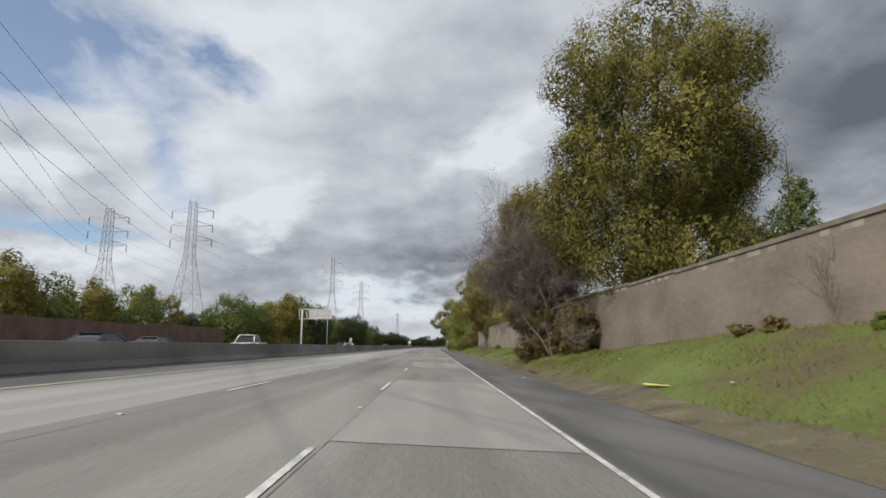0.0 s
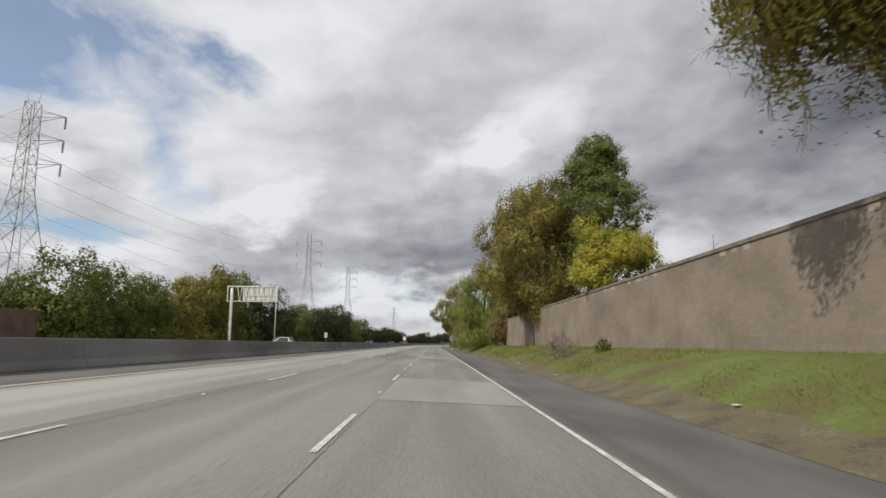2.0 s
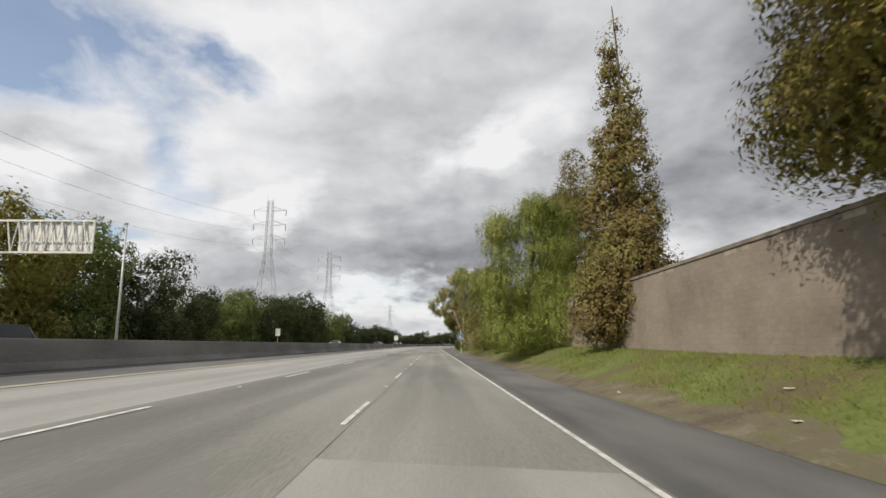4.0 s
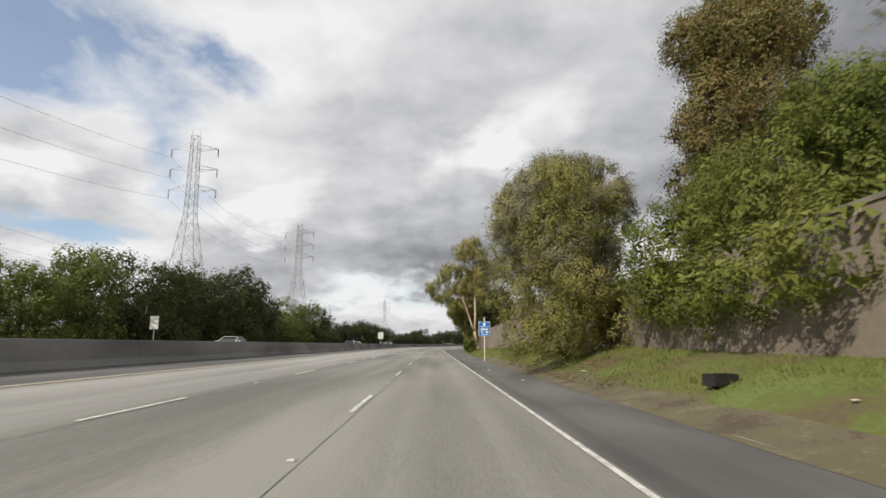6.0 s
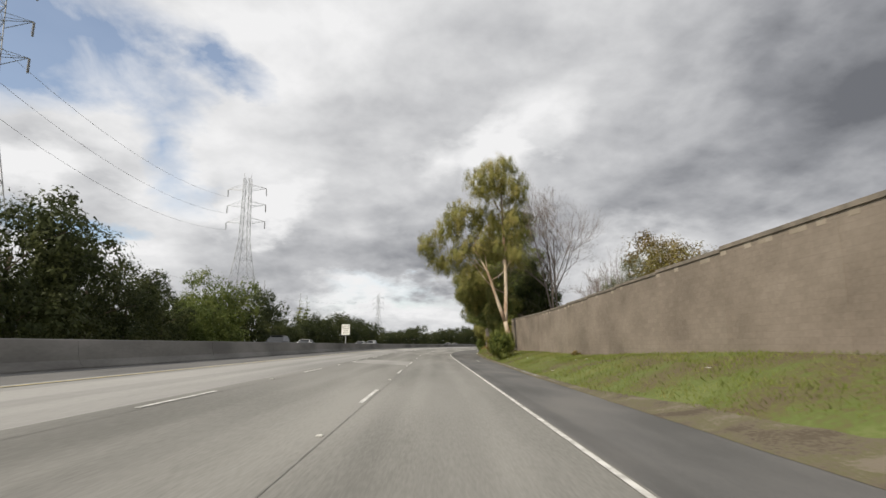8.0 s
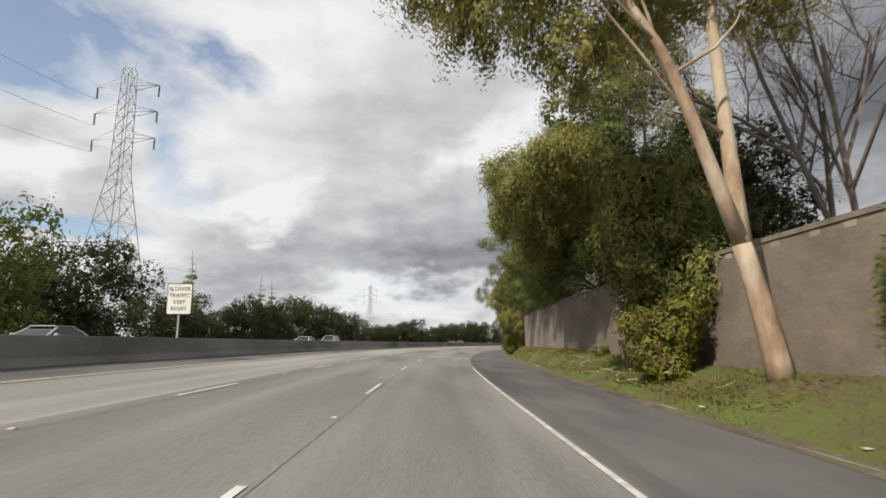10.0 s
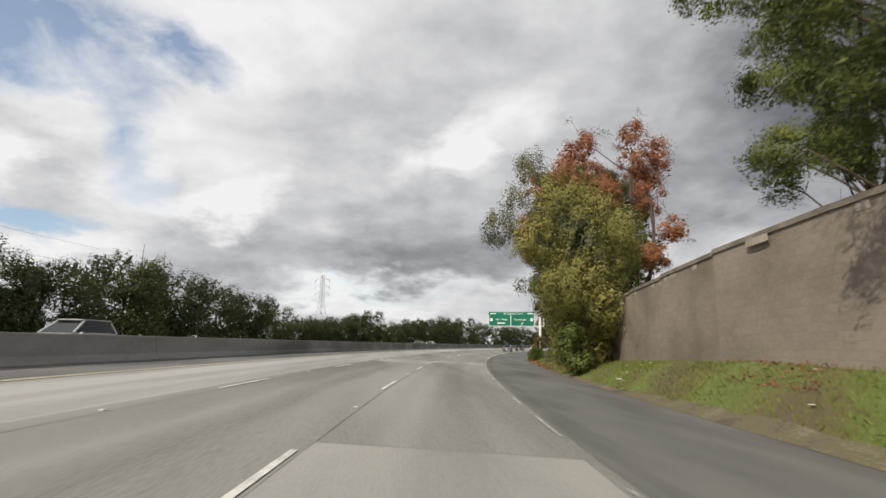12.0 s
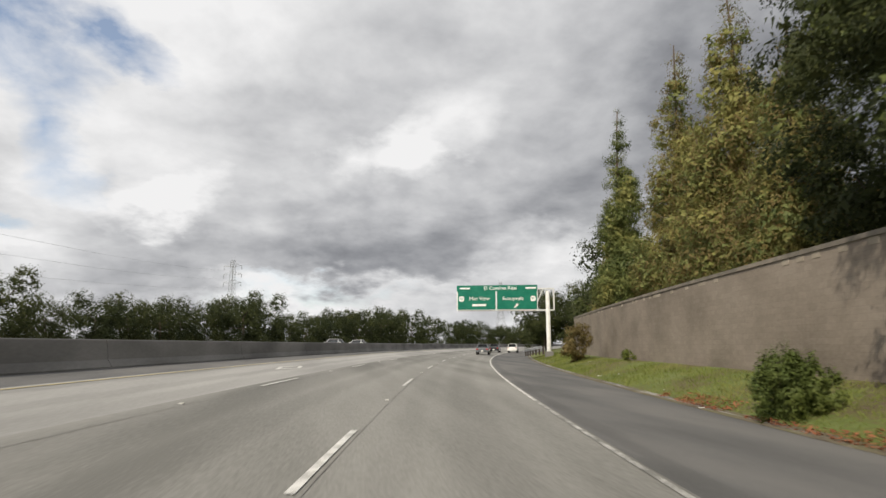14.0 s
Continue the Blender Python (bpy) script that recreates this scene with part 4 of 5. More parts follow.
tree("pepper_tree", "dense fresh-green weeping pepper tree reaching the ground", 157, 9.2, heap(G(8), 0, 7.2, 4.8, 8.6, 46, 1.6, 4.6, 0.0) + [(-3.6, -4, 1.6, 1.3, 1.6, 1.6), (-3.2, -2, 1.5, 1.4, 1.8, 1.5), (-1.5, -5, 1.8, 1.5, 1.6, 1.9), (-3.5, 0.5, 1.6, 1.3, 1.6, 1.6), (0.8, -5.4, 2.4, 1.6, 1.4, 2.4), (-3.9, -3, 4, 1.3, 1.6, 2), (-3.8, 3, 5.5, 1.6, 1.8, 2.5), (2.5, -5, 4, 1.6, 1.6, 3), (-2.5, -6, 1.4, 1.4, 1.5, 1.5), (0, -7, 1.8, 1.6, 1.5, 1.9), (2.2, -7, 2.6, 1.8, 1.6, 2.6), (-3.4, -4.5, 1.3, 1.2, 1.5, 1.4), (-3.2, -7.3, 1.1, 1.2, 1.4, 1.3), (-1.6, -8.2, 1.5, 1.5, 1.4, 1.7), (0.8, -8.6, 2.0, 1.6, 1.5, 2.1), (-2.4, -8.8, 0.9, 1.1, 1.1, 1.0), (2.4, -8.0, 3.6, 1.6, 1.6, 2.4), (0.4, -6.5, 4.4, 1.7, 1.6, 2.2), (-6.5, 0.5, 6.9, 0.7, 0.8, 1.0), (-5.7, 0.3, 6.0, 0.9, 1.1, 1.5), (-6.8, 0.3, 5.8, 0.5, 0.6, 0.9), (-4.8, 0, 5.8, 1.0, 1.2, 1.8)], "leaf_fresh", 115000, 0.13, 19, 0.8, 0.62, ((0, 0, 0.35),), solid=0.85)
tree("ivy_tree", "rounded bright green leafy tree draped over the wall", 176, 13.6, heap(G(9), 0, 4.6, 4.6, 4.8, 30, 1.6, 8.0) + [(-3.6, -6, 2.6, 1.4, 2, 1.5), (-3.7, -3, 2.4, 1.4, 2, 1.5), (-3.8, 0, 2.2, 1.4, 2, 1.5), (-3.7, 3, 2.4, 1.4, 2, 1.5), (-3.6, 6, 2.7, 1.4, 2, 1.5)], "leaf_ivy", 38000, 0.25, 20, 0.1, 0.7)
tree("conifer", "tall brownish-green conifer behind the sound wall", 193, 22.4, heap(G(10), 0, 14.5, 5.2, 14, 60, 2.0, 5.2, 0.5) + [(-2, 0, 21, 3.4, 3.4, 4), (2.4, 0.5, 22, 3.4, 3.4, 4), (0, -1, 25, 3.2, 3.2, 4), (-2.6, -1, 16, 3, 3, 4), (0.5, 0, 29, 2.4, 2.4, 3.4)], "leaf_brown", 22000, 0.32, 21, 0.35, 0.8, ((0, 0, 0.4),), second=("leaf_redwood", 0.6, None), straight=True)
tree("scrub_tree", "ragged olive and grey tree with dead twigs on the bank", 190, 7.8, heap(G(11), 0, 6.6, 4.0, 6.7, 48, 1.4, 6.2, 0.1) + [(2.4, -3.2, 1.8, 1.7, 1.8, 1.9), (-0.8, -3.8, 1.8, 1.7, 1.6, 1.9), (3.2, 0, 2, 1.6, 2, 2), (3.0, -2, 4.2, 1.6, 1.8, 2), (-2.6, -2, 1.6, 1.5, 1.8, 1.7)], "leaf_euc", 50000, 0.155, 22, 0.3, 0.65, ((0, 0, 0.2), (0.8, 0.5, 0.15)), second=("leaf_grey", 0.9, [(0, 0, 10, 3.2, 3.4, 2.6), (-2, -1, 8.5, 2.2, 2.4, 2.6), (1.8, -2, 9, 2.4, 2.4, 2.8), (0, -3, 6, 2.6, 2, 3)]), extra_twigs=160, solid=0.6)
tree("bush", "low bright green bush on the bank", 206, 8.2, heap(G(12), 0, 0.5, 1.3, 0.7, 8, 0.45), "leaf_ivy", 1500, 0.16, 23, 0, 0.35, limbs=3, trunks=((0, 0, 0.04),), category="bush")
tree("eucalyptus", "tall eucalyptus with pale forked trunks and open crown", 274.8, 9.2, [(-9.8, 0, 12.6, 1.8, 2, 1.4), (-7.4, 0.5, 14.4, 2.2, 2.2, 1.9), (-5.6, 0.5, 16.4, 2.4, 2.2, 2.2), (-3, -1, 20, 2.6, 2.6, 2.4), (0.2, 0, 19.5, 2.4, 2.4, 2.8), (0.6, 0.5, 15.5, 2.1, 2, 2.8), (-4, 1, 12.8, 2.4, 2.0, 2.0), (-1.2, 0, 22.3, 2.4, 2.2, 1.7), (1.0, 0.6, 11.6, 1.3, 1.4, 2.4), (-6, 0, 11.5, 1.8, 1.8, 1.4), (-2.6, 1.6, 16, 2.2, 2, 2.6), (-1.5, 2.0, 12.4, 2.0, 2, 2.0), (-7.6, 0.4, 10.4, 1.7, 1.8, 1.4), (-4.8, 1, 9.8, 1.8, 1.8, 1.7), (-9, 0, 11, 1.3, 1.6, 1.2)], "leaf_euc", 30000, 0.25, 24, 0.5, 0.7, ((-3.6, 0, 0.24), (-0.4, 0.3, 0.27)), "bark_pale", 0.2, limbs=12, solid=0.5, fork=(-0.7, 0.1, 3.6), goals=((-4.4, 0.6, 12.5), (-0.9, 0.3, 20.5)))
tree("bush_tree", "green leafy tree in front of the sound wall", 282, 8.8, heap(G(13), 0, 4.6, 2.2, 4.6, 24, 1.1, 2.6, 0.0), "leaf_euc", 22000, 0.2, 25, 0.5, 0.6, second=("leaf_mid", 0.4, None))
tree("bush", "yellow-brown shrub at the foot of the trees", 279.5, 7.8, heap(G(131), 0, 1.3, 1.3, 1.5, 12, 0.6, 1.4), "leaf_yellow", 2400, 0.2, 251, 0.2, 0.4, limbs=4, trunks=((0, 0, 0.05),), category="bush", second=("leaf_brown", 0.8, None))
tree("pine", "dark green pine leaning over the sound wall", 297, 12.4, pine_blobs(G(132), 14.5, 4.4, 0.34, 40, -1.6, 1.5) + low_boughs(G(410)) + wall_boughs(G(411)), "leaf_pine", 24000, 0.3, 252, 0.0, 0.7, ((0, 0, 0.22),), straight=True)
tree("bush_tree", "dense dark green tree behind the sound wall", 289, 13, heap(G(133), 0, 7.2, 3.0, 5.6, 28, 1.3, 3.4, 0.0), "leaf_dark", 12000, 0.28, 253, 0.2, 0.65, second=("leaf_mid", 0.5, None))
tree("pine", "tall dark pine rising behind the sound wall", 293, 12.6, pine_blobs(G(15), 20, 4.6, 0.28, 44, -0.3, 1.8), "leaf_pine", 15000, 0.3, 6, 0.0, 0.8, ((0, 0, 0.26),), straight=True, second=("leaf_mid", 0.4, None))
tree("eucalyptus", "leafy eucalyptus arching over the sound wall to the road", 291, 10.9, heap(G(491), -4.9, 8.6, 2.7, 3.0, 34, 1.3, 7.5, 5.0), "leaf_euc", 26000, 0.22, 492, 0.6, 0.6, ((0, 0, 0.24),), "bark_pale", 0.4, limbs=9, second=("leaf_mid", 0.4, None), fork=(-0.4, 0, 5.6), goals=((-3.6, 0, 9.0),))
tree("tree", "dark green tree behind the sound wall", 286, 14.5, heap(G(151), 0, 5.5, 3.0, 4.8, 18, 1.5, 4), "leaf_dark", 7000, 0.3, 61, 0.1, 0.8)
bare_tree("bare_tree", "tall leafless grey tree behind the sound wall", 281, 15.0, 20, 2.4, 26, 3, 5, 0.0, 0.16)
bare_tree("bare_tree", "leafless grey tree behind the sound wall", 270, 19.5, 8.5, 3.6, 27, 5, 4, 0.0, 0.1)
bare_tree("bare_tree", "small leafless tree with pale twigs behind the wall", 277, 24, 10, 5.0, 28, 5, 4, 0.0, 0.1)
tree("bush", "feathery green bush on the grass by the shoulder", 266.5, 6.9, heap(G(14), 0, 1.55, 1.35, 1.35, 18, 0.5, 1.3, 0.0), "leaf_mid", 9000, 0.12, 29, 0.7, 0.34, second=("leaf_fresh", 0.7, None), limbs=5, trunks=((0, 0, 0.06),), category="bush")
for k, (s, off, h, sp, cx) in enumerate(((303, 12.4, 17, 6.6, -3.0), (310, 13.6, 20, 6.6, -2.6), (317, 12.2, 20, 6.0, -2.0), (324.5, 12.6, 17.5, 5.0, -0.8), (331, 15.2, 14.5, 4.4, 0))):
    tree("pine", "dark green pine with bare lower trunk over the wall", s, off, pine_blobs(G(30 + k), h, sp, 0.14 if k < 3 else 0.3, 52 if k < 3 else 40, cx, 0.95) + (low_boughs(G(400 + k)) + wall_boughs(G(420 + k)) if k < 3 else []), "leaf_pine", 19000, 0.27, 31 + k, 0.0, 0.75, ((0, 0, 0.24),), second=("leaf_mid", 0.4, None), group="roadside pines", straight=True, solid=0.0)
tree("scrub_tree", "mixed olive-green tree in front of the wall", 347.5, 8.4, heap(G(40), 0, 6.4, 3.9, 6.2, 30, 1.5, 4.5, 0.0), "leaf_euc", 36000, 0.18, 41, 0.5, 0.7, ((0, 0, 0.2), (1, 0, 0.15)), second=("leaf_grey", 0.3, [(-5.2, 0, 8.6, 1.2, 1.5, 1.1), (-3.2, 0, 12.6, 1.0, 1.2, 1.1), (-4.2, 0, 10.4, 0.9, 1.2, 0.9), (-1, 0, 9, 2.5, 2, 2), (0, 0, 7, 3, 3, 3)]))
tree("autumn_tree", "rust-red tree with half-bare upper branches by the wall", 350, 11.6, [(-6.2, 0, 8.2, 1.3, 1.5, 1.8), (-3.6, 0, 12.6, 1.3, 1.2, 2.2), (-2.6, 0, 14.6, 0.9, 1.0, 1.2), (0.9, 0, 14.2, 1.2, 1.2, 2.6), (1.6, 0, 6.8, 1.5, 1.6, 1.0), (1.8, 0.5, 11.6, 1.2, 1.2, 2.0), (-1.2, 0, 11, 1.6, 1.6, 1.8), (3.2, 0, 8.8, 1.0, 1.2, 1.0), (2.6, 0, 13.8, 0.8, 1, 1.6)], "leaf_red", 8000, 0.24, 42, 0.2, 0.6, ((-0.4, 0, 0.2), (1.2, 0, 0.18)), "bark", 0.3, extra_twigs=24, limbs=7)
tree("bush", "grey-green bush at the foot of the trees", 344.5, 6.9, heap(G(43), 0, 1.3, 0.85, 1.3, 10, 0.5), "leaf_mid", 2600, 0.2, 44, 0.1, 0.45, limbs=4, trunks=((0, 0, 0.05),), category="bush")
tree("pine", "dark pine with rusty branch ends over the wall", 361, 12.2, pine_blobs(G(45), 16, 4.6, 0.3, 36, -2.2, 1.5), "leaf_pine", 14000, 0.3, 46, 0.0, 0.75, ((0, 0, 0.3),), second=("leaf_red", 0.6, [(-4.6, -1, 14, 1.9, 2, 1.8), (-3.2, -2, 12.2, 2.2, 2.2, 1.7), (-5, -1, 10.6, 1.5, 1.8, 1.2), (-1.6, -2, 14.6, 2.1, 2, 1.8), (-1, -2.5, 11, 1.9, 2, 1.4), (-2, -2.5, 8.8, 1.5, 1.6, 0.9)]), straight=True)
tree("pine", "big dark pine with low branches over the sound wall", 371.5, 11.9, pine_blobs(G(47), 18, 5.0, 0.06, 90, 0.3, 1.8), "leaf_dark", 26000, 0.28, 48, 0.0, 0.7, ((0, 0, 0.24),), straight=True, second=("leaf_pine", 0.35, None))
tree("bush_tree", "dark drooping evergreen scrub in front of the sound wall", 366.2, 9.6, heap(G(481), 0, 2.6, 1.1, 2.8, 20, 0.8, 3.0, 0.0), "leaf_dark", 15000, 0.18, 482, 0.5, 0.5, ((0, 0, 0.08),), category="tree", second=("leaf_brown", 0.35, None))
for k, (s, off, h, r) in enumerate(((414, 14.2, 22, 3.2), (405, 16.5, 23.5, 4.6), (397, 17, 23, 5.0), (391, 17, 17, 4.4), (402, 16.5, 15, 4.2), (422, 16, 16, 4.0))):
    tree("redwood", "tall olive-green conifer behind the sound wall", s, off, conifer_blobs(G(50 + k), h, r, 0.24, 16, 7, 0.4), "leaf_redwood", 15000, 0.32, 51 + k, 0.3, 0.7, ((0, 0, 0.3),), second=("leaf_brown" if k else "leaf_pine", 0.5, None), group="wall conifers", straight=True)
tree("pine", "dark pine with low branches behind the sound wall", 382.5, 16.8, pine_blobs(G(147), 22, 5.6, 0.1, 70, 0, 1.9), "leaf_dark", 22000, 0.32, 149, 0.0, 0.8, ((0, 0, 0.24),), straight=True, solid=0.8)
tree("bush", "grey-green bush with upright stems on the verge", 377.2, 7.75, [(0.8 * math.sin(2.4 * i) * (i / 16) ** 0.6, 0.8 * math.cos(2.4 * i) * (i / 16) ** 0.6, 0.85 - 0.25 * (i / 16), 0.2, 0.2, 0.7) for i in range(17)], "leaf_mid", 6000, 0.1, 61, 0.45, 0.22, limbs=10, trunks=((0, 0, 0.03),), category="bush", solid=0.0)
for s, off, h in ((370, -60, 20), (418, -74, 21), (426, -76, 21)):
    tree("conifer", "distant narrow conifer across the freeway", s, off, conifer_blobs(G(int(s)), h, 3.2, 0.15, 13, 6, 0.4), "leaf_pine", 2200, 0.55, int(s), 0.1, 0.8, straight=True, group="distant conifers")
tree("bush", "small dark conifer bush by the wall", 409, 8.9, heap(G(62), 0, 1.4, 1.0, 1.6, 10, 0.5), "leaf_brown", 2000, 0.18, 63, 0.1, 0.4, limbs=3, trunks=((0, 0, 0.05),), category="bush")

for k, (s, off, r) in enumerate(((16.5, 10.0, 0.36), (12.4, 10.0, 0.22), (18, 9.9, 0.3), (84, 9.4, 0.5), (248, 10.1, 0.25), (290, 8.7, 0.4), (206, 9.6, 0.5), (400, 10.6, 0.5))):
    tree("weed", "scruffy weed growing on the bank by the wall", s, off, heap(G(90 + k), 0, r * 0.7, r, r * 0.8, 6, r * 0.45), "leaf_ivy" if k % 2 else "leaf_brown", 420, 0.14, 100 + k, 0, 0.2, limbs=2, trunks=((0, 0, 0.02),), category="weed", solid=0.0, group="weeds on the bank")


def tree_rows():
    """Belts of trees: a few built trees, repeated with turns and sizes."""
    protos = []
    kinds = (("leaf_dark", 0.1, 6.0), ("leaf_mid", 0.5, 5.2), ("leaf_pepper", 0.65, 5.4), ("leaf_dark", 0.0, 5.4), ("leaf_mid", 0.2, 5.0))
    for k, (leaf, droop, r) in enumerate(kinds):
        t = tree("roadside_tree", "dense rounded evergreen tree across the freeway" if leaf == "leaf_dark" else "olive-green drooping tree across the freeway", -400 - 30 * k, -70, heap(G(70 + k), 0, 5.4, r * 0.88, 4.6, 26, 1.55, r * 0.88, 0.6, 0.86) + [(r * 0.55 * math.cos(a), r * 0.55 * math.sin(a), 1.6, 2.2, 2.2, 1.7) for a in (0, 1.3, 2.5, 3.8, 5.0)], leaf, 3800, 0.32, 80 + k, droop, 0.6, limbs=4, solid=0.8, group="trees across the freeway")
        protos.append(t)
    rng = random.Random(5)

    def plant(s, off, k, size):
        p = along(s, off, terrain(off) - 0.1)
        copy_thing(protos[k], Matrix.Translation(p) @ Matrix.Rotation(rng.random() * 6.28, 4, "Z") @ Matrix.Scale(size, 4))

    def belt(s):
        """Height, offset and kinds of the trees across the freeway."""
        tops = ((18, 12), (110, 12), (120, 12), (148, 12.5), (160, 15.2), (174, 15.6), (192, 12.7), (201, 10.8), (208, 8.6), (216, 10), (225, 13), (240, 14.8), (258, 15.6), (266, 14.5), (279, 11.6), (286, 7.6), (294, 9.5), (302, 15.2), (310, 14.8), (319, 12), (326, 8.4), (340, 6.8), (352, 9), (371, 11.2), (384, 12), (391, 9), (402, 11.3), (408, 6.2), (430, 7), (449, 9.7), (457, 9.5), (470, 7.8), (488, 11.2), (525, 12.4), (900, 10.5))
        for (a, ha), (b, hb) in zip(tops, tops[1:]):
            if s <= b:
                h = ha + (hb - ha) * (s - a) / (b - a)
                break
        for end, off, ks in ((112, -51, (1, 2, 4)), (175, -41.5, (1, 2, 1, 4)), (228, -39.5, (1, 4, 0)), (290, -37.5, (0, 3)), (314, -36, (1, 4)), (900, -36, (0, 3, 0))):
            if s < end:
                return h - 0.5, off, ks

    s = 18.0
    while s < 780:
        h, off, ks = belt(s)
        size = h / 10.0
        plant(s, off - 1.5 * rng.random(), rng.choice(ks), size * (0.86 + 0.2 * rng.random()))
        if s < 330:
            plant(s + 4, off - 10 - 3 * rng.random(), rng.choice((0, 3)), size * (0.7 + 0.2 * rng.random()))
        s += 8.6 * size * (0.8 + 0.4 * rng.random()) * (1 if s < 520 else 1.8)
    s = 425.0
    while s < 900:
        plant(s, 15 + 6 * rng.random(), rng.choice((0, 3, 1)), 0.9 + 0.4 * rng.random())
        s += 9 + 4 * rng.random()
    for p in protos:
        for o in [*p.children_recursive, p]:
            bpy.data.objects.remove(o)


tree_rows()


# ---- pylons and wires ----
def pylon(s, off, height, base, seed):
    root = new("pylon", None)
    root.matrix_basis = Matrix.Translation(along(s, off, 0.5)) @ Matrix.Rotation(heading(s), 4, "Z")
    waist, head_w = height * 0.62, 1.5
    r = 0.047

    def half(z):
        if z < waist:
            return base / 2 + (head_w / 2 * 1.25 - base / 2) * z / waist
        return head_w / 2 * (1.25 - 0.35 * (z - waist) / (height - waist))

    levels = [0.0]
    while levels[-1] < height - 1.6:
        levels.append(min(height, levels[-1] + max(1.9, 1.75 * half(levels[-1]))))
    levels[-1] = height
    corners = ((1, 1), (-1, 1), (-1, -1), (1, -1))
    for cx, cy in corners:
        verts, faces = [], []
        path_tube(verts, faces, [(cx * half(a), cy * half(a), a) for a in levels], [r * 1.3] * len(levels), 4)
        child("leg", mesh_from("leg", verts, faces, M["pylon"]), root)
    verts, faces = [], []
    for a, b in zip(levels, levels[1:]):
        for (ax, ay), (bx, by) in zip(corners, corners[1:] + corners[:1]):
            pa, pb = half(a), half(b)
            tube(verts, faces, (ax * pa, ay * pa, a), (bx * pb, by * pb, b), r * 0.7, r * 0.7, 3)
            tube(verts, faces, (bx * pa, by * pa, a), (ax * pb, ay * pb, b), r * 0.7, r * 0.7, 3)
            tube(verts, faces, (ax * pb, ay * pb, b), (bx * pb, by * pb, b), r * 0.7, r * 0.7, 3)
    child("bracing", mesh_from("bracing", verts, faces, M["pylon"]), root)
    tips = []
    for z in (0.73, 0.83, 0.93):
        for sd in (-1, 1):
            verts, faces = [], []
            zz, h2, reach = height * z, half(height * z), 4.6
            for cy in (-1, 1):
                tube(verts, faces, (sd * h2, cy * h2, zz), (sd * reach, 0, zz + 0.3), r, r * 0.8, 3)
                tube(verts, faces, (sd * h2, cy * h2, zz + 1.3), (sd * reach, 0, zz + 0.3), r * 0.8, r * 0.7, 3)
            arm = child("crossarm", mesh_from("crossarm", verts, faces, M["pylon"]), root)
            verts, faces = [], []
            for i in range(7):
                tube(verts, faces, (sd * reach, 0, zz + 0.2 - i * 0.24), (sd * reach, 0, zz + 0.05 - i * 0.24), 0.16, 0.1, 6)
            child("insulator", mesh_from("insulator", verts, faces, M["wire"]), arm, "dark stacked insulator string")
            tips.append(root.matrix_basis @ Vector((sd * reach, 0, zz - 1.5)))
    for sd in (-1, 1):
        verts, faces = [], []
        tube(verts, faces, (sd * half(height), 0, height), (sd * half(height) * 1.4, 0, height + 1.4), r, r * 0.5, 4)
        child("peak", mesh_from("peak", verts, faces, M["pylon"]), root)
    tagged(root, "grey steel lattice transmission pylon behind the trees", "pylon", "transmission pylons")
    return tips


def wire(a, b, sag):
    verts, faces, pts = [], [], []
    for i in range(15):
        f = i / 14
        p = a.lerp(b, f)
        p.z -= sag * 4 * f * (1 - f)
        pts.append(p)
    path_tube(verts, faces, pts, [0.022] * 15, 4)
    w = new("power_line", mesh_from("power_line", verts, faces, M["wire"]))
    tagged(w, "thin dark overhead power line between pylons", "power line", "power lines")


def build_pylons():
    near = [pylon(s, o, h, b, i) for i, (s, o, h, b) in enumerate(((-90, 14, 33, 8), (125, -54.3, 33, 8), (264.6, -47.6, 42, 8.5), (331.5, -46.2, 39, 8), (700, -50, 38, 8)))]
    far = [pylon(s, o, h, 8.0, 9) for s, o, h in ((-75, 26, 33), (130, -75.8, 32.6), (560, -130, 36))]
    for row in (near, far):
        for n, (a, b) in enumerate(zip(row, row[1:])):
            for p, q in [] if n == 3 else list(zip(a, b))[::2]:
                wire(p, q, 3.5 + 0.00004 * (p - q).length_squared)


build_pylons()


# ---- signs ----
def letters(name, text, size, parent, x, y, z, material, label="", align="CENTER", turn=0.0):
    cu = bpy.data.curves.new(name, "FONT")
    cu.body, cu.size, cu.align_x, cu.align_y, cu.extrude, cu.resolution_u = text, size, align, "CENTER", 0.004, 2
    ob = new(name + "_source", cu)
    me = bpy.data.meshes.new_from_object(ob)
    me.name = name
    bpy.data.objects.remove(ob)
    me.materials.clear()
    me.materials.append(material)
    return child(name, me, parent, label, Matrix.Translation((x, y, z)) @ Matrix.Rotation(turn, 4, "Z") @ Matrix.Rotation(radians(90), 4, "X"))


def plate(w, h, thick=0.02, radius=0.06):
    """An upright plate with rounded corners, facing -y, centred."""
    bm = bmesh.new()
    pts = []
    for cx, cz, a0 in ((1, 1, 0), (-1, 1, 90), (-1, -1, 180), (1, -1, 270)):
        for k in range(4):
            a = radians(a0 + 30 * k)
            pts.append((cx * (w / 2 - radius) + radius * math.cos(a), cz * (h / 2 - radius) + radius * math.sin(a)))
    front = [bm.verts.new((x, -thick / 2, z)) for x, z in pts]
    back = [bm.verts.new((x, thick / 2, z)) for x, z in pts]
    bm.faces.new(front[::-1])
    bm.faces.new(back)
    for i in range(len(pts)):
        j = (i + 1) % len(pts)
        bm.faces.new((front[i], front[j], back[j], back[i]))
    bmesh.ops.recalc_face_normals(bm, faces=bm.faces)
    return bm


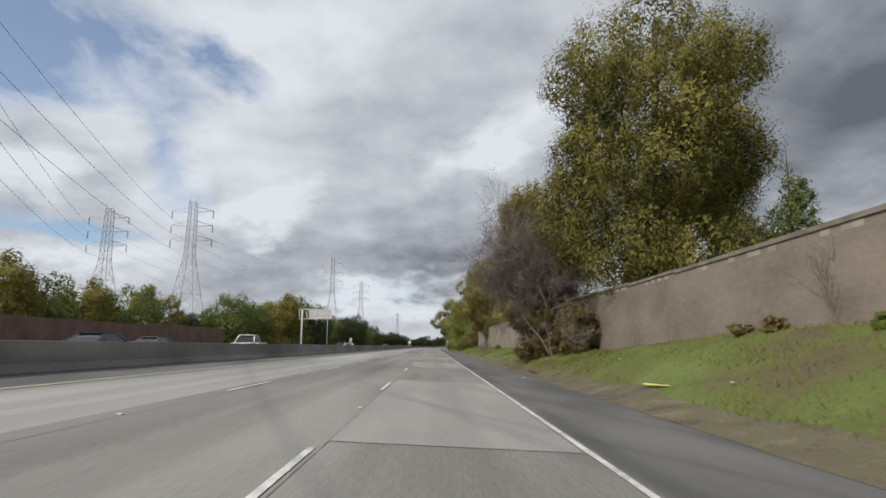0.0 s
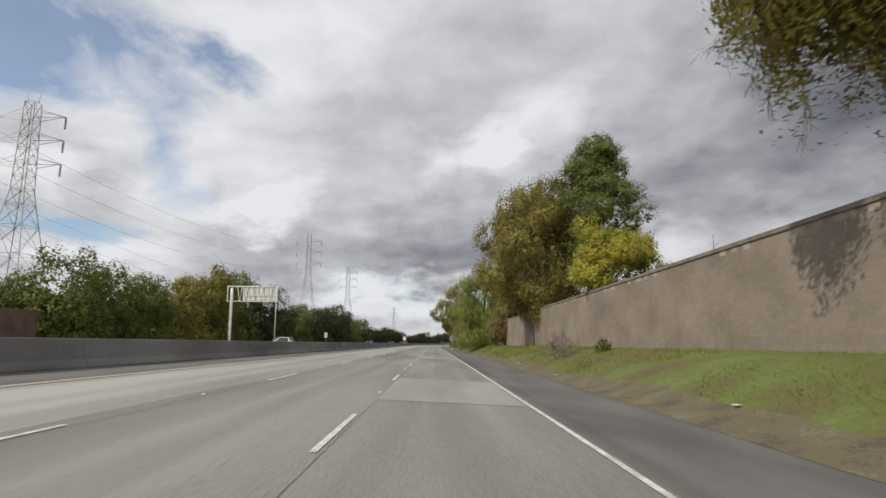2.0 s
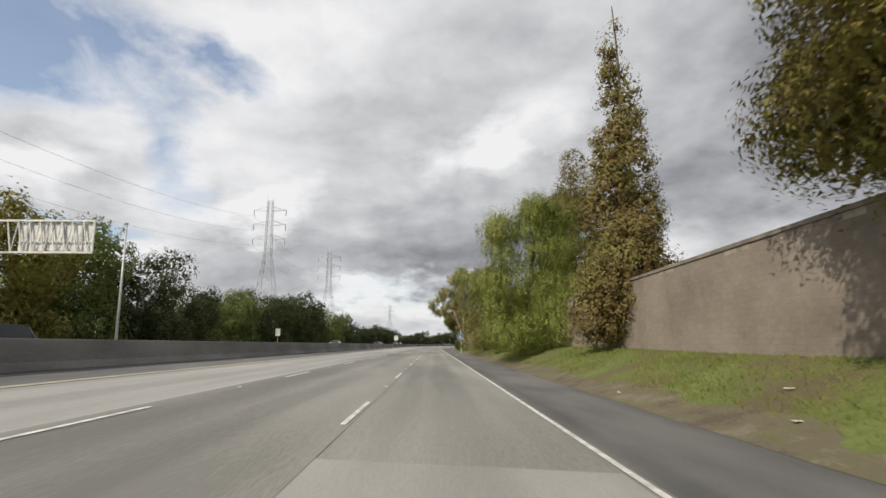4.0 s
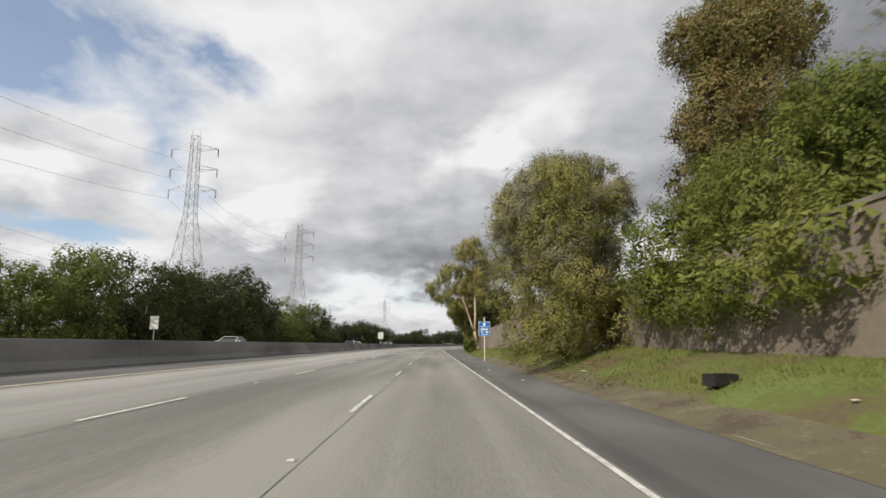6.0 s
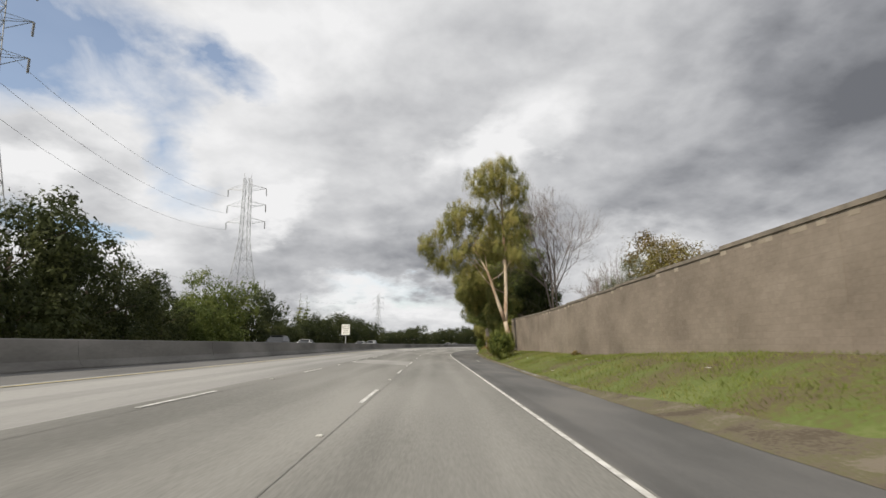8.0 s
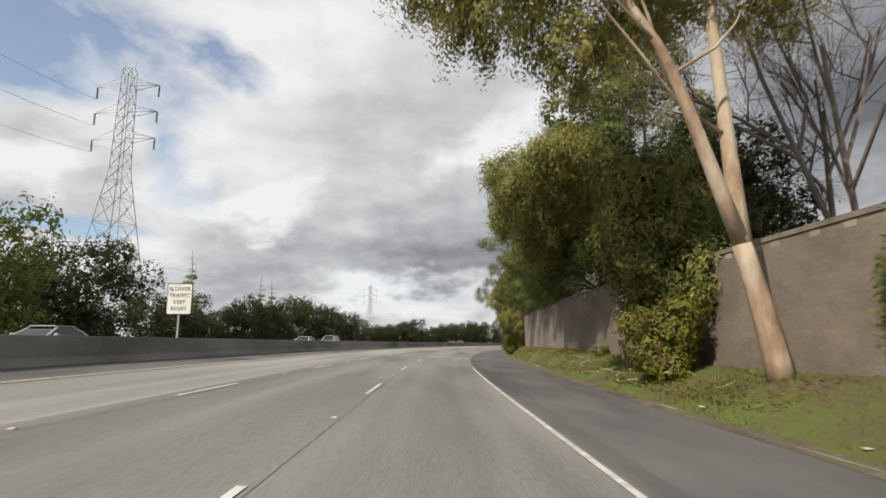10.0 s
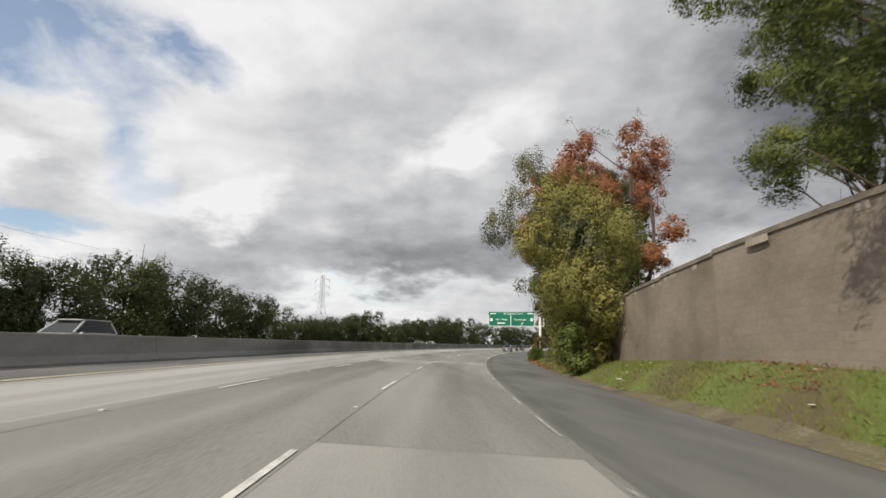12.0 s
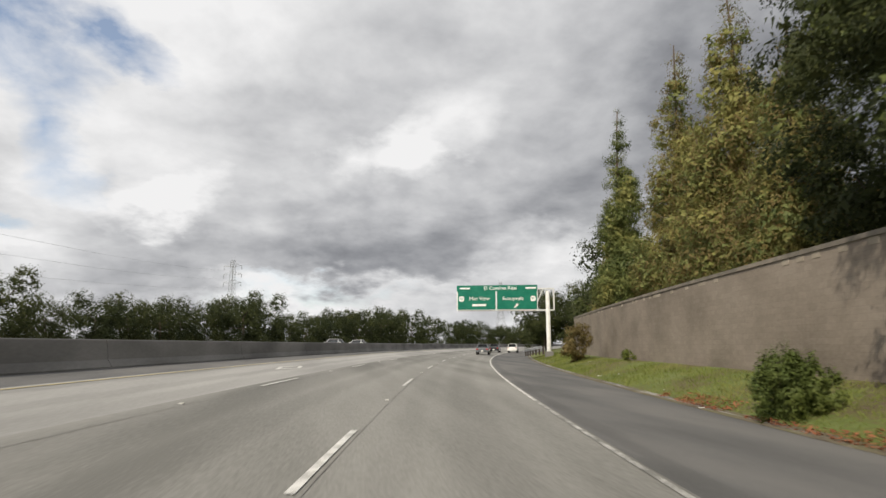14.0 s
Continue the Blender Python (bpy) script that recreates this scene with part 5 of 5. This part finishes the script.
def sign_root(name, label, s, off, z, turn=0.0):
    root = new(name, None)
    root.matrix_basis = Matrix.Translation(along(s, off, z)) @ Matrix.Rotation(heading(s) + turn, 4, "Z")
    return tagged(root, label, "road sign")


def T(x, y, z):
    return Matrix.Translation((x, y, z))


def post(root, h, w=0.09, x=0.0, y=0.06, mat_key="steel"):
    part("post", box_bm(x, y, h / 2, w, w * 0.7, h, bevel=0.008), M[mat_key], root)


def keep_right_sign():
    r = sign_root("keep_right_sign", "white slower traffic sign with black lettering on the median", 287.5, -12.3, 1.5)
    post(r, 2.5, 0.08)
    p = part("panel", plate(1.15, 1.45), M["sign_white"], r, "", T(0, 0, 1.95))
    part("border", plate(1.22, 1.52, 0.012), M["sign_black"], r, "thin black border", T(0, 0.012, 1.95))
    for i, w in enumerate(("SLOWER", "TRAFFIC", "KEEP", "RIGHT")):
        letters("lettering", w, 0.27, p, 0, -0.014, 0.48 - 0.32 * i, M["sign_black"], "black capital lettering")


def blue_sign():
    r = sign_root("blue_sign", "blue roadside information sign on a pale post", 213.0, 5.15, -0.2)
    post(r, 4.3, 0.1, mat_key="white_steel")
    part("border", plate(1.14, 1.42, 0.012), M["sign_letter"], r, "thin white border", T(0, 0.012, 3.15))
    p = part("panel", plate(1.07, 1.35), M["sign_blue"], r, "", T(0, 0, 3.15))
    bm = bmesh.new()
    bmesh.ops.create_cone(bm, cap_ends=True, segments=20, radius1=0.14, radius2=0.14, depth=0.01, matrix=Matrix.Rotation(radians(90), 4, "X"))
    part("emblem", bm, M["sign_letter"], p, "small round white emblem", T(0, -0.014, 0.45))
    letters("lettering", "FREEWAY", 0.22, p, 0, -0.014, 0.2, M["sign_letter"], "white capital lettering")
    band = part("text_band", plate(0.72, 0.2, 0.01, 0.02), M["sign_letter"], p, "white band with blue lettering", T(0, -0.014, -0.06))
    letters("lettering", "ASSIST", 0.2, band, 0, -0.009, 0, M["sign_blue"], "blue capital lettering")
    letters("lettering", "CALL", 0.22, p, -0.2, -0.014, -0.33, M["sign_letter"], "white capital lettering")
    part("text_bar", box_bm(0.27, -0.014, -0.33, 0.28, 0.008, 0.15, bevel=0.002), M["sign_letter"], p, "white bar of writing")
    part("text_bar", box_bm(0, -0.014, -0.54, 0.7, 0.008, 0.06, bevel=0.002), M["sign_letter"], p, "white line of small writing")


def small_signs():
    r = sign_root("white_sign", "white roadside sign seen across the median", 222.3, -32.2, 0.6)
    post(r, 4.0, 0.1)
    part("panel", plate(1.0, 1.5), M["sign_white"], r, "", T(0, 0, 3.3))


def gantry(name, label, s, off, height, reach, side, panel_h, panels, back):
    """A cantilever sign: tubular post, framed truss arm, sign panels on the arm."""
    r = sign_root(name, label, s, off, 0.5 if off < 0 else 0.0)
    verts, faces = [], []
    tube(verts, faces, (0, 0, 0), (0, 0, height - 0.25), 0.27, 0.22, 14)
    child("post", mesh_from("post", verts, faces, M["white_steel"], True), r, "thick pale tubular steel post")
    part("footing", box_bm(0, 0, 0.3, 0.9, 0.9, 0.7, bevel=0.05), M["barrier"], r)
    lo, hi = height - panel_h, height
    x0, x1 = (-0.7 * side, reach * side)
    for z in (lo, hi):
        part("chord", box_bm((x0 + x1) / 2, 0, z, abs(x1 - x0), 0.16, 0.16, bevel=0.02), M["white_steel"], r)
    for x in (x0, x1):
        part("upright", box_bm(x, 0, (lo + hi) / 2, 0.14, 0.14, hi - lo, bevel=0.02), M["white_steel"], r)
    n = 8 if back else 1
    for i in range(n):
        xa = side * (0.9 + (reach - 0.9) * i / n) if back else side * 0.5
        xb = side * (0.9 + (reach - 0.9) * (i + 0.55) / n) if back else side * 1.6
        verts, faces = [], []
        tube(verts, faces, (xa, -0.02, hi), (xb, -0.02, lo), 0.06, 0.06, 5)
        if back:
            xc = side * (0.9 + (reach - 0.9) * (i + 1) / n)
            tube(verts, faces, (xb, -0.02, lo), (xc, -0.02, hi), 0.045, 0.045, 5)
        child("brace", mesh_from("brace", verts, faces, M["white_steel"]), r)
    return r, lo, hi


def build_gantries():
    r, lo, hi = gantry("overhead_sign_back", "back of a pale steel overhead sign for the opposite lanes", 147.5, -34.05, 10.4, 7.6, 1, 2.5, [], True)
    part("panel_back", plate(5.6, 2.2, 0.06, 0.05), M["white_steel"], r, "pale bare back of the sign panel", T(4.6, 0.2, (lo + hi) / 2))
    part("panel_rib", box_bm(4.6, 0.12, lo + 0.8, 5.6, 0.08, 0.12), M["steel"], r)
    for x in (2.5, 3.9, 5.3, 6.7):
        part("panel_rib", box_bm(x, 0.12, (lo + hi) / 2, 0.1, 0.09, 2.1), M["steel"], r)
    # thin pole beside it
    pole = new("pole", None)
    pole.matrix_basis = Matrix.Translation(along(157, -29.2, 0.4))
    verts, faces = [], []
    path_tube(verts, faces, [(0, 0, 0), (0, 0, 6), (0, 0, 12.3)], [0.14, 0.11, 0.08], 10)
    child("shaft", mesh_from("shaft", verts, faces, M["steel"], True), pole)
    part("cap", box_bm(0, 0, 12.35, 0.3, 0.3, 0.12, bevel=0.03), M["steel"], pole)
    tagged(pole, "slim grey steel pole beside the overhead sign", "pole")
    # exit sign over the right shoulder
    r, lo, hi = gantry("overhead_exit_sign", "green overhead exit sign on a pale cantilever post", 430, 8.8, 7.75, 10.4, -1, 2.45, [], False)
    for cx, w in ((-8.15, 4.5), (-3.5, 4.7)):
        part("panel_border", plate(w, 2.4, 0.04, 0.1), M["sign_letter"], r, "white border of the green panel", T(cx, -0.12, (lo + hi) / 2))
        p = part("panel", plate(w - 0.12, 2.28, 0.04, 0.1), M["sign_green"], r, "", T(cx, -0.135, (lo + hi) / 2))
    head = part("top_panel", plate(9.3, 0.7, 0.04, 0.08), M["sign_green"], r, "", T(-5.8, -0.15, hi + 0.1))
    letters("lettering", "El Camino Real", 0.62, head, 0.4, -0.03, 0, M["sign_letter"], "white lettering")
    for x in (-3.7, 3.9):
        part("text_bar", box_bm(x, -0.03, 0, 1.2, 0.008, 0.18), M["sign_letter"], head, "white bar of small writing")
    body = part("text_panel", plate(0.2, 0.2, 0.02, 0.05), M["sign_green"], r, "", T(-8.15, -0.15, (lo + hi) / 2))
    letters("lettering", "Mtn View", 0.62, body, 0.35, -0.02, 0.12, M["sign_letter"], "white lettering")
    part("text_bar", box_bm(0.3, -0.02, -0.62, 1.6, 0.008, 0.25), M["sign_letter"], body, "white bar of small writing")
    part("route_shield", plate(0.6, 0.62, 0.015, 0.2), M["sign_letter"], body, "white route shield", T(-1.75, -0.02, 0.1))
    letters("lettering", "82", 0.38, body, -1.75, -0.035, 0.1, M["sign_green"], "route number")
    body = part("text_panel", plate(0.2, 0.2, 0.02, 0.05), M["sign_green"], r, "", T(-3.5, -0.15, (lo + hi) / 2))
    letters("lettering", "Sunnyvale", 0.62, body, -0.45, -0.02, 0.12, M["sign_letter"], "white lettering")
    part("route_shield", plate(0.6, 0.62, 0.015, 0.2), M["sign_letter"], body, "white route shield", T(1.85, -0.02, 0.1))
    letters("lettering", "82", 0.38, body, 1.85, -0.035, 0.1, M["sign_green"], "route number")
    bm = bmesh.new()
    vs = [bm.verts.new((x, -0.02, z)) for x, z in ((-0.35, -0.95), (-0.2, -0.98), (0.0, -0.72), (0.08, -0.82), (0.15, -0.45), (-0.2, -0.52), (-0.1, -0.6))]
    bm.faces.new(vs)
    part("arrow", bm, M["sign_letter"], body, "white slanting arrow")


def guardrail():
    root = new("guardrail", None)
    tagged(root, "pale steel guardrail in front of the sign post", "guardrail")
    verts, faces = [], []
    prof = ((0.0, 0.52), (-0.07, 0.58), (0.0, 0.66), (-0.07, 0.74), (0.0, 0.8))
    n = 10
    for i in range(n + 1):
        s = 424 + 18 * i / n
        off = 7.6 - 1.4 * i / n
        for o, z in prof:
            verts.append(along(s, off + o, z + terrain(off)))
    for i in range(n):
        for j in range(4):
            a = i * 5 + j
            faces.append((a, a + 1, a + 6, a + 5))
    me = mesh_from("rail", verts, faces, M["steel"])
    ob = child("rail", me, root)
    sol = ob.modifiers.new("thickness", "SOLIDIFY")
    sol.thickness = 0.012
    for i in range(7):
        s, off = 424.5 + 2.8 * i, 7.65 - 0.218 * i
        p = along(s, off + 0.1, terrain(off))
        part("post", box_bm(p.x, p.y, p.z + 0.35, 0.14, 0.14, 0.85), M["bark"], root, "square timber post")


keep_right_sign()
blue_sign()
small_signs()
build_gantries()
guardrail()


# ---- vehicles ----
def car(kind, paint, label, s, off, z, away):
    """A parked-looking road vehicle from side outlines; its front points along +y."""
    if kind == "sedan":
        L_, W_, low = 4.6, 1.8, [(-2.3, 0.35), (-2.3, 0.8), (-2.2, 0.98), (-1.5, 1.02), (0.9, 0.98), (1.9, 0.86), (2.25, 0.7), (2.3, 0.35)]
        roof = [(-1.75, 1.0), (-0.95, 1.4), (-0.3, 1.45), (0.25, 1.4), (1.15, 0.96)]
    elif kind == "suv":
        L_, W_, low = 4.7, 1.88, [(-2.35, 0.4), (-2.35, 0.95), (-2.3, 1.08), (-1.5, 1.1), (0.95, 1.08), (2.0, 0.98), (2.3, 0.8), (2.35, 0.4)]
        roof = [(-2.25, 1.08), (-1.95, 1.62), (-0.9, 1.72), (0.15, 1.66), (1.1, 1.06)]
    else:
        L_, W_, low = 5.5, 1.95, [(-2.75, 0.5), (-2.75, 1.1), (-0.6, 1.12), (1.1, 1.12), (2.3, 1.05), (2.7, 0.9), (2.75, 0.5)]
        roof = [(-0.65, 1.1), (-0.55, 1.75), (0.0, 1.8), (0.5, 1.76), (1.2, 1.1)]
    root = new(kind, None)
    root.matrix_basis = Matrix.Translation(along(s, off, z)) @ Matrix.Rotation(heading(s) + (0 if away else math.pi), 4, "Z")
    tagged(root, label, "car")

    def loft(outline, half_low, half_top, crown):
        bm = bmesh.new()
        zmin, zmax = min(p[1] for p in outline), max(p[1] for p in outline)
        rings = []
        for sd in (-1, 1):
            ring = []
            for y, zz in outline:
                f = (zz - zmin) / max(1e-6, zmax - zmin)
                ring.append(bm.verts.new((sd * (half_low + (half_top - half_low) * f), y, zz)))
            rings.append(ring)
        a, b = rings
        n = len(a)
        for i in range(n):
            j = (i + 1) % n
            bm.faces.new((a[i], a[j], b[j], b[i]))
        bm.faces.new(a[::-1])
        bm.faces.new(b)
        bmesh.ops.recalc_face_normals(bm, faces=bm.faces)
        bmesh.ops.bevel(bm, geom=[e for e in bm.edges], offset=crown, segments=2, affect="EDGES", clamp_overlap=True)
        return bm

    part("body", loft(low, W_ / 2, W_ / 2 - 0.06, 0.05), M["paint_" + paint], root)
    part("window_band", loft(roof, W_ / 2 - 0.1, W_ / 2 - 0.3, 0.03), M["car_glass"], root, "dark tinted glass")
    ys = [p for p in roof if p[1] > max(q[1] for q in roof) - 0.13]
    top = max(q[1] for q in roof)
    part("roof", box_bm(0, (ys[0][0] + ys[-1][0]) / 2, top - 0.015, W_ - 0.58, ys[-1][0] - ys[0][0] + 0.25, 0.07, bevel=0.03), M["paint_" + paint], root)
    for sd in (-1, 1):
        for a, b in ((roof[0], roof[1]), (roof[-1], roof[-2])):
            vs, fs = [], []
            tube(vs, fs, (sd * (W_ / 2 - 0.1), a[0], a[1]), (sd * (W_ / 2 - 0.28), b[0], b[1] - 0.02), 0.05, 0.05, 6)
            child("pillar", mesh_from("pillar", vs, fs, M["paint_" + paint]), root)
        part("mirror", box_bm(sd * (W_ / 2 + 0.08), roof[-1][0] - 0.35, 1.05, 0.18, 0.12, 0.14, bevel=0.03), M["paint_" + paint], root)
        part("headlight", box_bm(sd * (W_ / 2 - 0.28), low[-1][0] - 0.05, low[-2][1] - 0.04, 0.36, 0.1, 0.14, bevel=0.03), M["headlight"], root)
        part("taillight", box_bm(sd * (W_ / 2 - 0.22), low[0][0] + 0.03, low[1][1] - 0.02, 0.34, 0.08, 0.16, bevel=0.03), M["taillight"], root)
        for y in (-L_ * 0.29, L_ * 0.31):
            bm = bmesh.new()
            bmesh.ops.create_cone(bm, cap_ends=True, segments=20, radius1=0.33, radius2=0.33, depth=0.22, matrix=Matrix.Rotation(radians(90), 4, "Y"))
            bmesh.ops.bevel(bm, geom=[e for e in bm.edges if len(e.link_faces) == 2 and e.calc_face_angle(0) > 1], offset=0.04, segments=2, affect="EDGES")
            wheel = part("tyre", bm, M["tyre"], root, "", T(sd * (W_ / 2 - 0.1), y, 0.33))
            bm = bmesh.new()
            bmesh.ops.create_cone(bm, cap_ends=True, segments=14, radius1=0.21, radius2=0.19, depth=0.24, matrix=Matrix.Rotation(radians(90), 4, "Y"))
            part("rim", bm, M["rim"], wheel, "silver alloy rim")
    for y in (low[0][0] - 0.02, low[-1][0] + 0.02):
        part("bumper", box_bm(0, y, 0.48, W_ - 0.1, 0.16, 0.22, bevel=0.05), M["paint_" + paint], root)
        part("number_plate", box_bm(0, y + math.copysign(0.085, y), 0.55, 0.32, 0.02, 0.16), M["sign_white"], root, "plain pale plate")
    part("rear_glass", box_bm(0, roof[0][0] * 0.5 + roof[1][0] * 0.5 - 0.01, (roof[0][1] + roof[1][1]) / 2, W_ - 0.62, 0.03, 0.2, rot=None), M["car_glass"], root)


for kind, paint, label, s, off, away in (
    ("sedan", "grey", "dark grey sedan ahead on the freeway", 446, 0.5, True),
    ("sedan", "dark", "black sedan ahead on the freeway", 468, 0.6, True),
    ("suv", "white", "white sport utility car near the exit", 478, 3.2, True),
    ("sedan", "navy", "dark blue sedan behind the median barrier", 29, -17, False),
    ("sedan", "grey", "dark grey sedan behind the median barrier", 42, -20.5, False),
    ("pickup", "white", "white pickup truck behind the median barrier", 53, -17, False),
    ("sedan", "white", "white sedan behind the median barrier", 119, -17.5, False),
    ("suv", "grey", "dark grey car beside the overhead sign", 131, -21, False),
    ("sedan", "silver", "silver sedan behind the median barrier", 206, -17.5, False),
    ("suv", "dark", "black sport utility car behind the median barrier", 269, -16.5, False),
    ("sedan", "silver", "silver sedan behind the median barrier", 286, -17.5, False),
    ("sedan", "silver", "silver sedan behind the median barrier", 327, -17.5, False),
    ("suv", "silver", "silver sport utility car behind the median barrier", 339, -18, False),
    ("sedan", "silver", "silver sedan behind the median barrier", 434, -17.5, False),
    ("sedan", "white", "white sedan behind the median barrier", 446, -18, False),
):
    car(kind, paint, label, s, off, road_z(off) + 0.01 if off > -11 else 0.63, away)


# ---- litter, tufts and grass ----
def crate():
    root = new("crate", None)
    root.matrix_basis = Matrix.Translation(along(170.8, 7.5, bank(170.8, 7.5) - 0.02)) @ Matrix.Rotation(0.3, 4, "Z")
    for x, y, sx, sy in ((0, -0.22, 0.75, 0.04), (0, 0.22, 0.75, 0.04), (-0.36, 0, 0.04, 0.4), (0.36, 0, 0.04, 0.4)):
        part("side", box_bm(x, y, 0.16, sx, sy, 0.3, bevel=0.01), M["tyre"], root)
    part("bottom", box_bm(0, 0, 0.03, 0.68, 0.4, 0.04), M["tyre"], root)
    tagged(root, "black plastic crate lying on the grass bank", "crate")


def litter():
    rng = random.Random(9)

    def scrap(s, off, w, h, mat_key, label):
        bm = bmesh.new()
        bmesh.ops.create_grid(bm, x_segments=4, y_segments=4, size=0.5)
        for v in bm.verts:
            v.co.x *= w * (0.8 + 0.4 * rng.random())
            v.co.y *= h * (0.8 + 0.4 * rng.random())
            v.co.z = 0.05 * rng.random() * min(1, w + h) + 0.02
        bmesh.ops.solidify(bm, geom=bm.faces[:], thickness=0.012)
        me = bpy.data.meshes.new("litter")
        bm.to_mesh(me)
        bm.free()
        me.materials.append(M[mat_key])
        ob = new("litter", me)
        z = bank(s, off) if off > SHOULDER_R else road_z(off)
        ob.matrix_basis = Matrix.Translation(along(s, off, z + 0.06)) @ Matrix.Rotation(rng.random() * 3, 4, "Z")
        tagged(ob, label, "litter", "roadside litter")

    scrap(17.5, 6.9, 1.3, 0.14, "litter_yellow", "strip of yellow plastic on the grass")
    scrap(183.5, 7.6, 0.35, 0.2, "litter_orange", "scrap of orange plastic under the bush")
    for s, off in ((29, 4.6), (46, 6.6), (58, 7.2), (92, 6.6), (95, 6.3), (181, 4.0), (182, 6.9), (190, 3.4), (262, 4.3), (292, 7.8), (300, 8.4), (304, 8.2), (296, 6.4), (334, 6.8), (345, 7.4), (372, 7.2)):
        scrap(s, off, 0.16 + 0.16 * rng.random(), 0.1 + 0.1 * rng.random(), "litter", "pale scrap of litter on the roadside")
    for i in range(70):
        scrap(5 + 400 * rng.random(), 5.9 + 3.2 * rng.random(), 0.08 + 0.12 * rng.random(), 0.06 + 0.1 * rng.random(), "litter", "pale scrap of litter on the roadside")


def grass():
    rng = np.random.default_rng(21)
    n = 230000
    s = rng.random(n) * 445 - 5
    edge = np.array([shoulder_edge(a) + (0.9 if a < 225 else 0.25) for a in s])
    off = edge + (10.4 - edge) * rng.random(n)
    patch = np.array([noise.noise((a * 0.12, b * 0.35, 2.0)) for a, b in zip(s[:n], off[:n])])
    keep = (patch + np.where(s < 225, 0.12, 0.5) + 0.2 * (off - 7.5) / 2 + 0.15 * rng.random(n)) > 0
    s, off = s[keep], off[keep]
    ax = np.array(AXIS)
    i = np.clip((s * 2).astype(int), 0, len(ax) - 1)
    x, y, h = ax[i, 0], ax[i, 1], ax[i, 2]
    e = s - i * 0.5
    px = x + np.sin(h) * e + off * np.cos(h)
    py = y + np.cos(h) * e - off * np.sin(h)
    pz = np.array([bank(a, o) for a, o in zip(s, off)])
    m = len(s)
    ln = 0.02 + 0.10 * rng.random(m) ** 2
    w = 6.28 * rng.random(m)
    lean = rng.normal(size=(m, 2)) * 0.9
    pos = np.stack([px, py, pz - 0.04], 1)
    sd = np.stack([np.cos(w), np.sin(w), 0 * w], 1) * (0.009 + 0.011 * rng.random(m))[:, None]
    up = np.stack([lean[:, 0] * ln, lean[:, 1] * ln, ln + 0.05], 1)
    q = np.stack([pos - sd, pos + sd, pos + up + sd * 0.25, pos + up - sd * 0.25], 1)
    ob = new("grass", leaves_mesh("grass", q, M["grass"]))
    tagged(ob, "short patchy green grass on the roadside bank", "grass", kind="stuff")


def fallen(name, label, s0, s1, lo, hi, count, seed, material, size):
    """Dead leaves and bark lying on the bank; lo and hi: the offsets between which they lie."""
    rng = np.random.default_rng(seed)
    q = []
    for _ in range(count):
        st = s0 + (s1 - s0) * rng.random()
        o = lo(st) + (hi(st) - lo(st)) * rng.random() ** 1.4
        if noise.noise((st * 0.25, o * 0.7, 5.0)) < -0.12:
            continue
        c = along(st, o, bank(st, o) + 0.05 + 0.05 * rng.random())
        a = Vector(rng.normal(size=3)) * Vector((1, 1, 0.35))
        a = a.normalized() * size * (0.5 + rng.random())
        b = a.cross(Vector((rng.normal() * 0.4, rng.normal() * 0.4, 1))).normalized() * a.length * 0.32
        q.append((c - a, c + b, c + a, c - b))
    ob = new(name, leaves_mesh(name, np.array(q), material))
    tagged(ob, label, "leaf litter", kind="stuff")


def sticks():
    """Broken branches and bark lying under the eucalyptus."""
    rng = np.random.default_rng(77)
    for i in range(16):
        st, o = 276 + 17 * rng.random(), 7.3 + 1.2 * rng.random()
        verts, faces, w, ln = [], [], 6.28 * rng.random(), 0.5 + 0.9 * rng.random()
        c = along(st, o, bank(st, o) + 0.1)
        d = Vector((math.cos(w), math.sin(w), 0.12 * rng.normal())) * ln
        limb(rng, verts, faces, c - d, c + d, 0.03, 0.012, 0.15, 4, 5)
        ob = new("branch", mesh_from("branch", verts, faces, M["bark_pale"], True))
        tagged(ob, "broken pale branch lying on the grass", "branch", "fallen branches")


crate()
litter()
fallen("leaf_litter", "brown eucalyptus leaves and bark strewn under the trees", 272, 300, lambda a: 7.2, lambda a: wall_off(a) - 0.2, 3800, 71, M["leaf_brown"], 0.07)
fallen("leaf_litter", "rusty fallen leaves drifted along the kerb", 352, 384, lambda a: shoulder_edge(a) + 0.05, lambda a: shoulder_edge(a) + 0.9, 4200, 72, M["leaf_red"], 0.06)
fallen("leaf_litter", "brown leaves scattered below the bare trees", 28, 50, lambda a: 5.9, lambda a: 10.2, 4200, 73, M["leaf_brown"], 0.06)
fallen("leaf_litter", "brown leaves scattered below the ragged tree", 176, 204, lambda a: 5.9, lambda a: 9.2, 3600, 74, M["leaf_brown"], 0.06)
fallen("leaf_litter", "brown pine needles gathered along the wall's foot", 296, 330, lambda a: wall_off(a) - 0.9, lambda a: wall_off(a) - 0.1, 2600, 75, M["leaf_red"], 0.06)
sticks()
for k, (a, o, h) in enumerate(((361.5, 8.6, 1.5), (364.2, 8.1, 1.2), (366.6, 9.0, 1.6), (368.5, 8.2, 1.0), (371.0, 9.4, 1.5), (381.5, 10.0, 1.3), (356.0, 8.8, 1.0))):
    tree("weed", "tall grey-green weed with dry stems on the verge", a, o, [(0.3 * math.sin(2.4 * i), 0.3 * math.cos(2.4 * i), h * (0.35 + 0.09 * (i % 5)), 0.14, 0.14, h * 0.28) for i in range(9)], "leaf_grey", 220, 0.09, 300 + k, 0.6, 0.12, limbs=9, trunks=((0, 0, 0.018),), category="weed", solid=0.0, group="weeds on the bank")
grass()
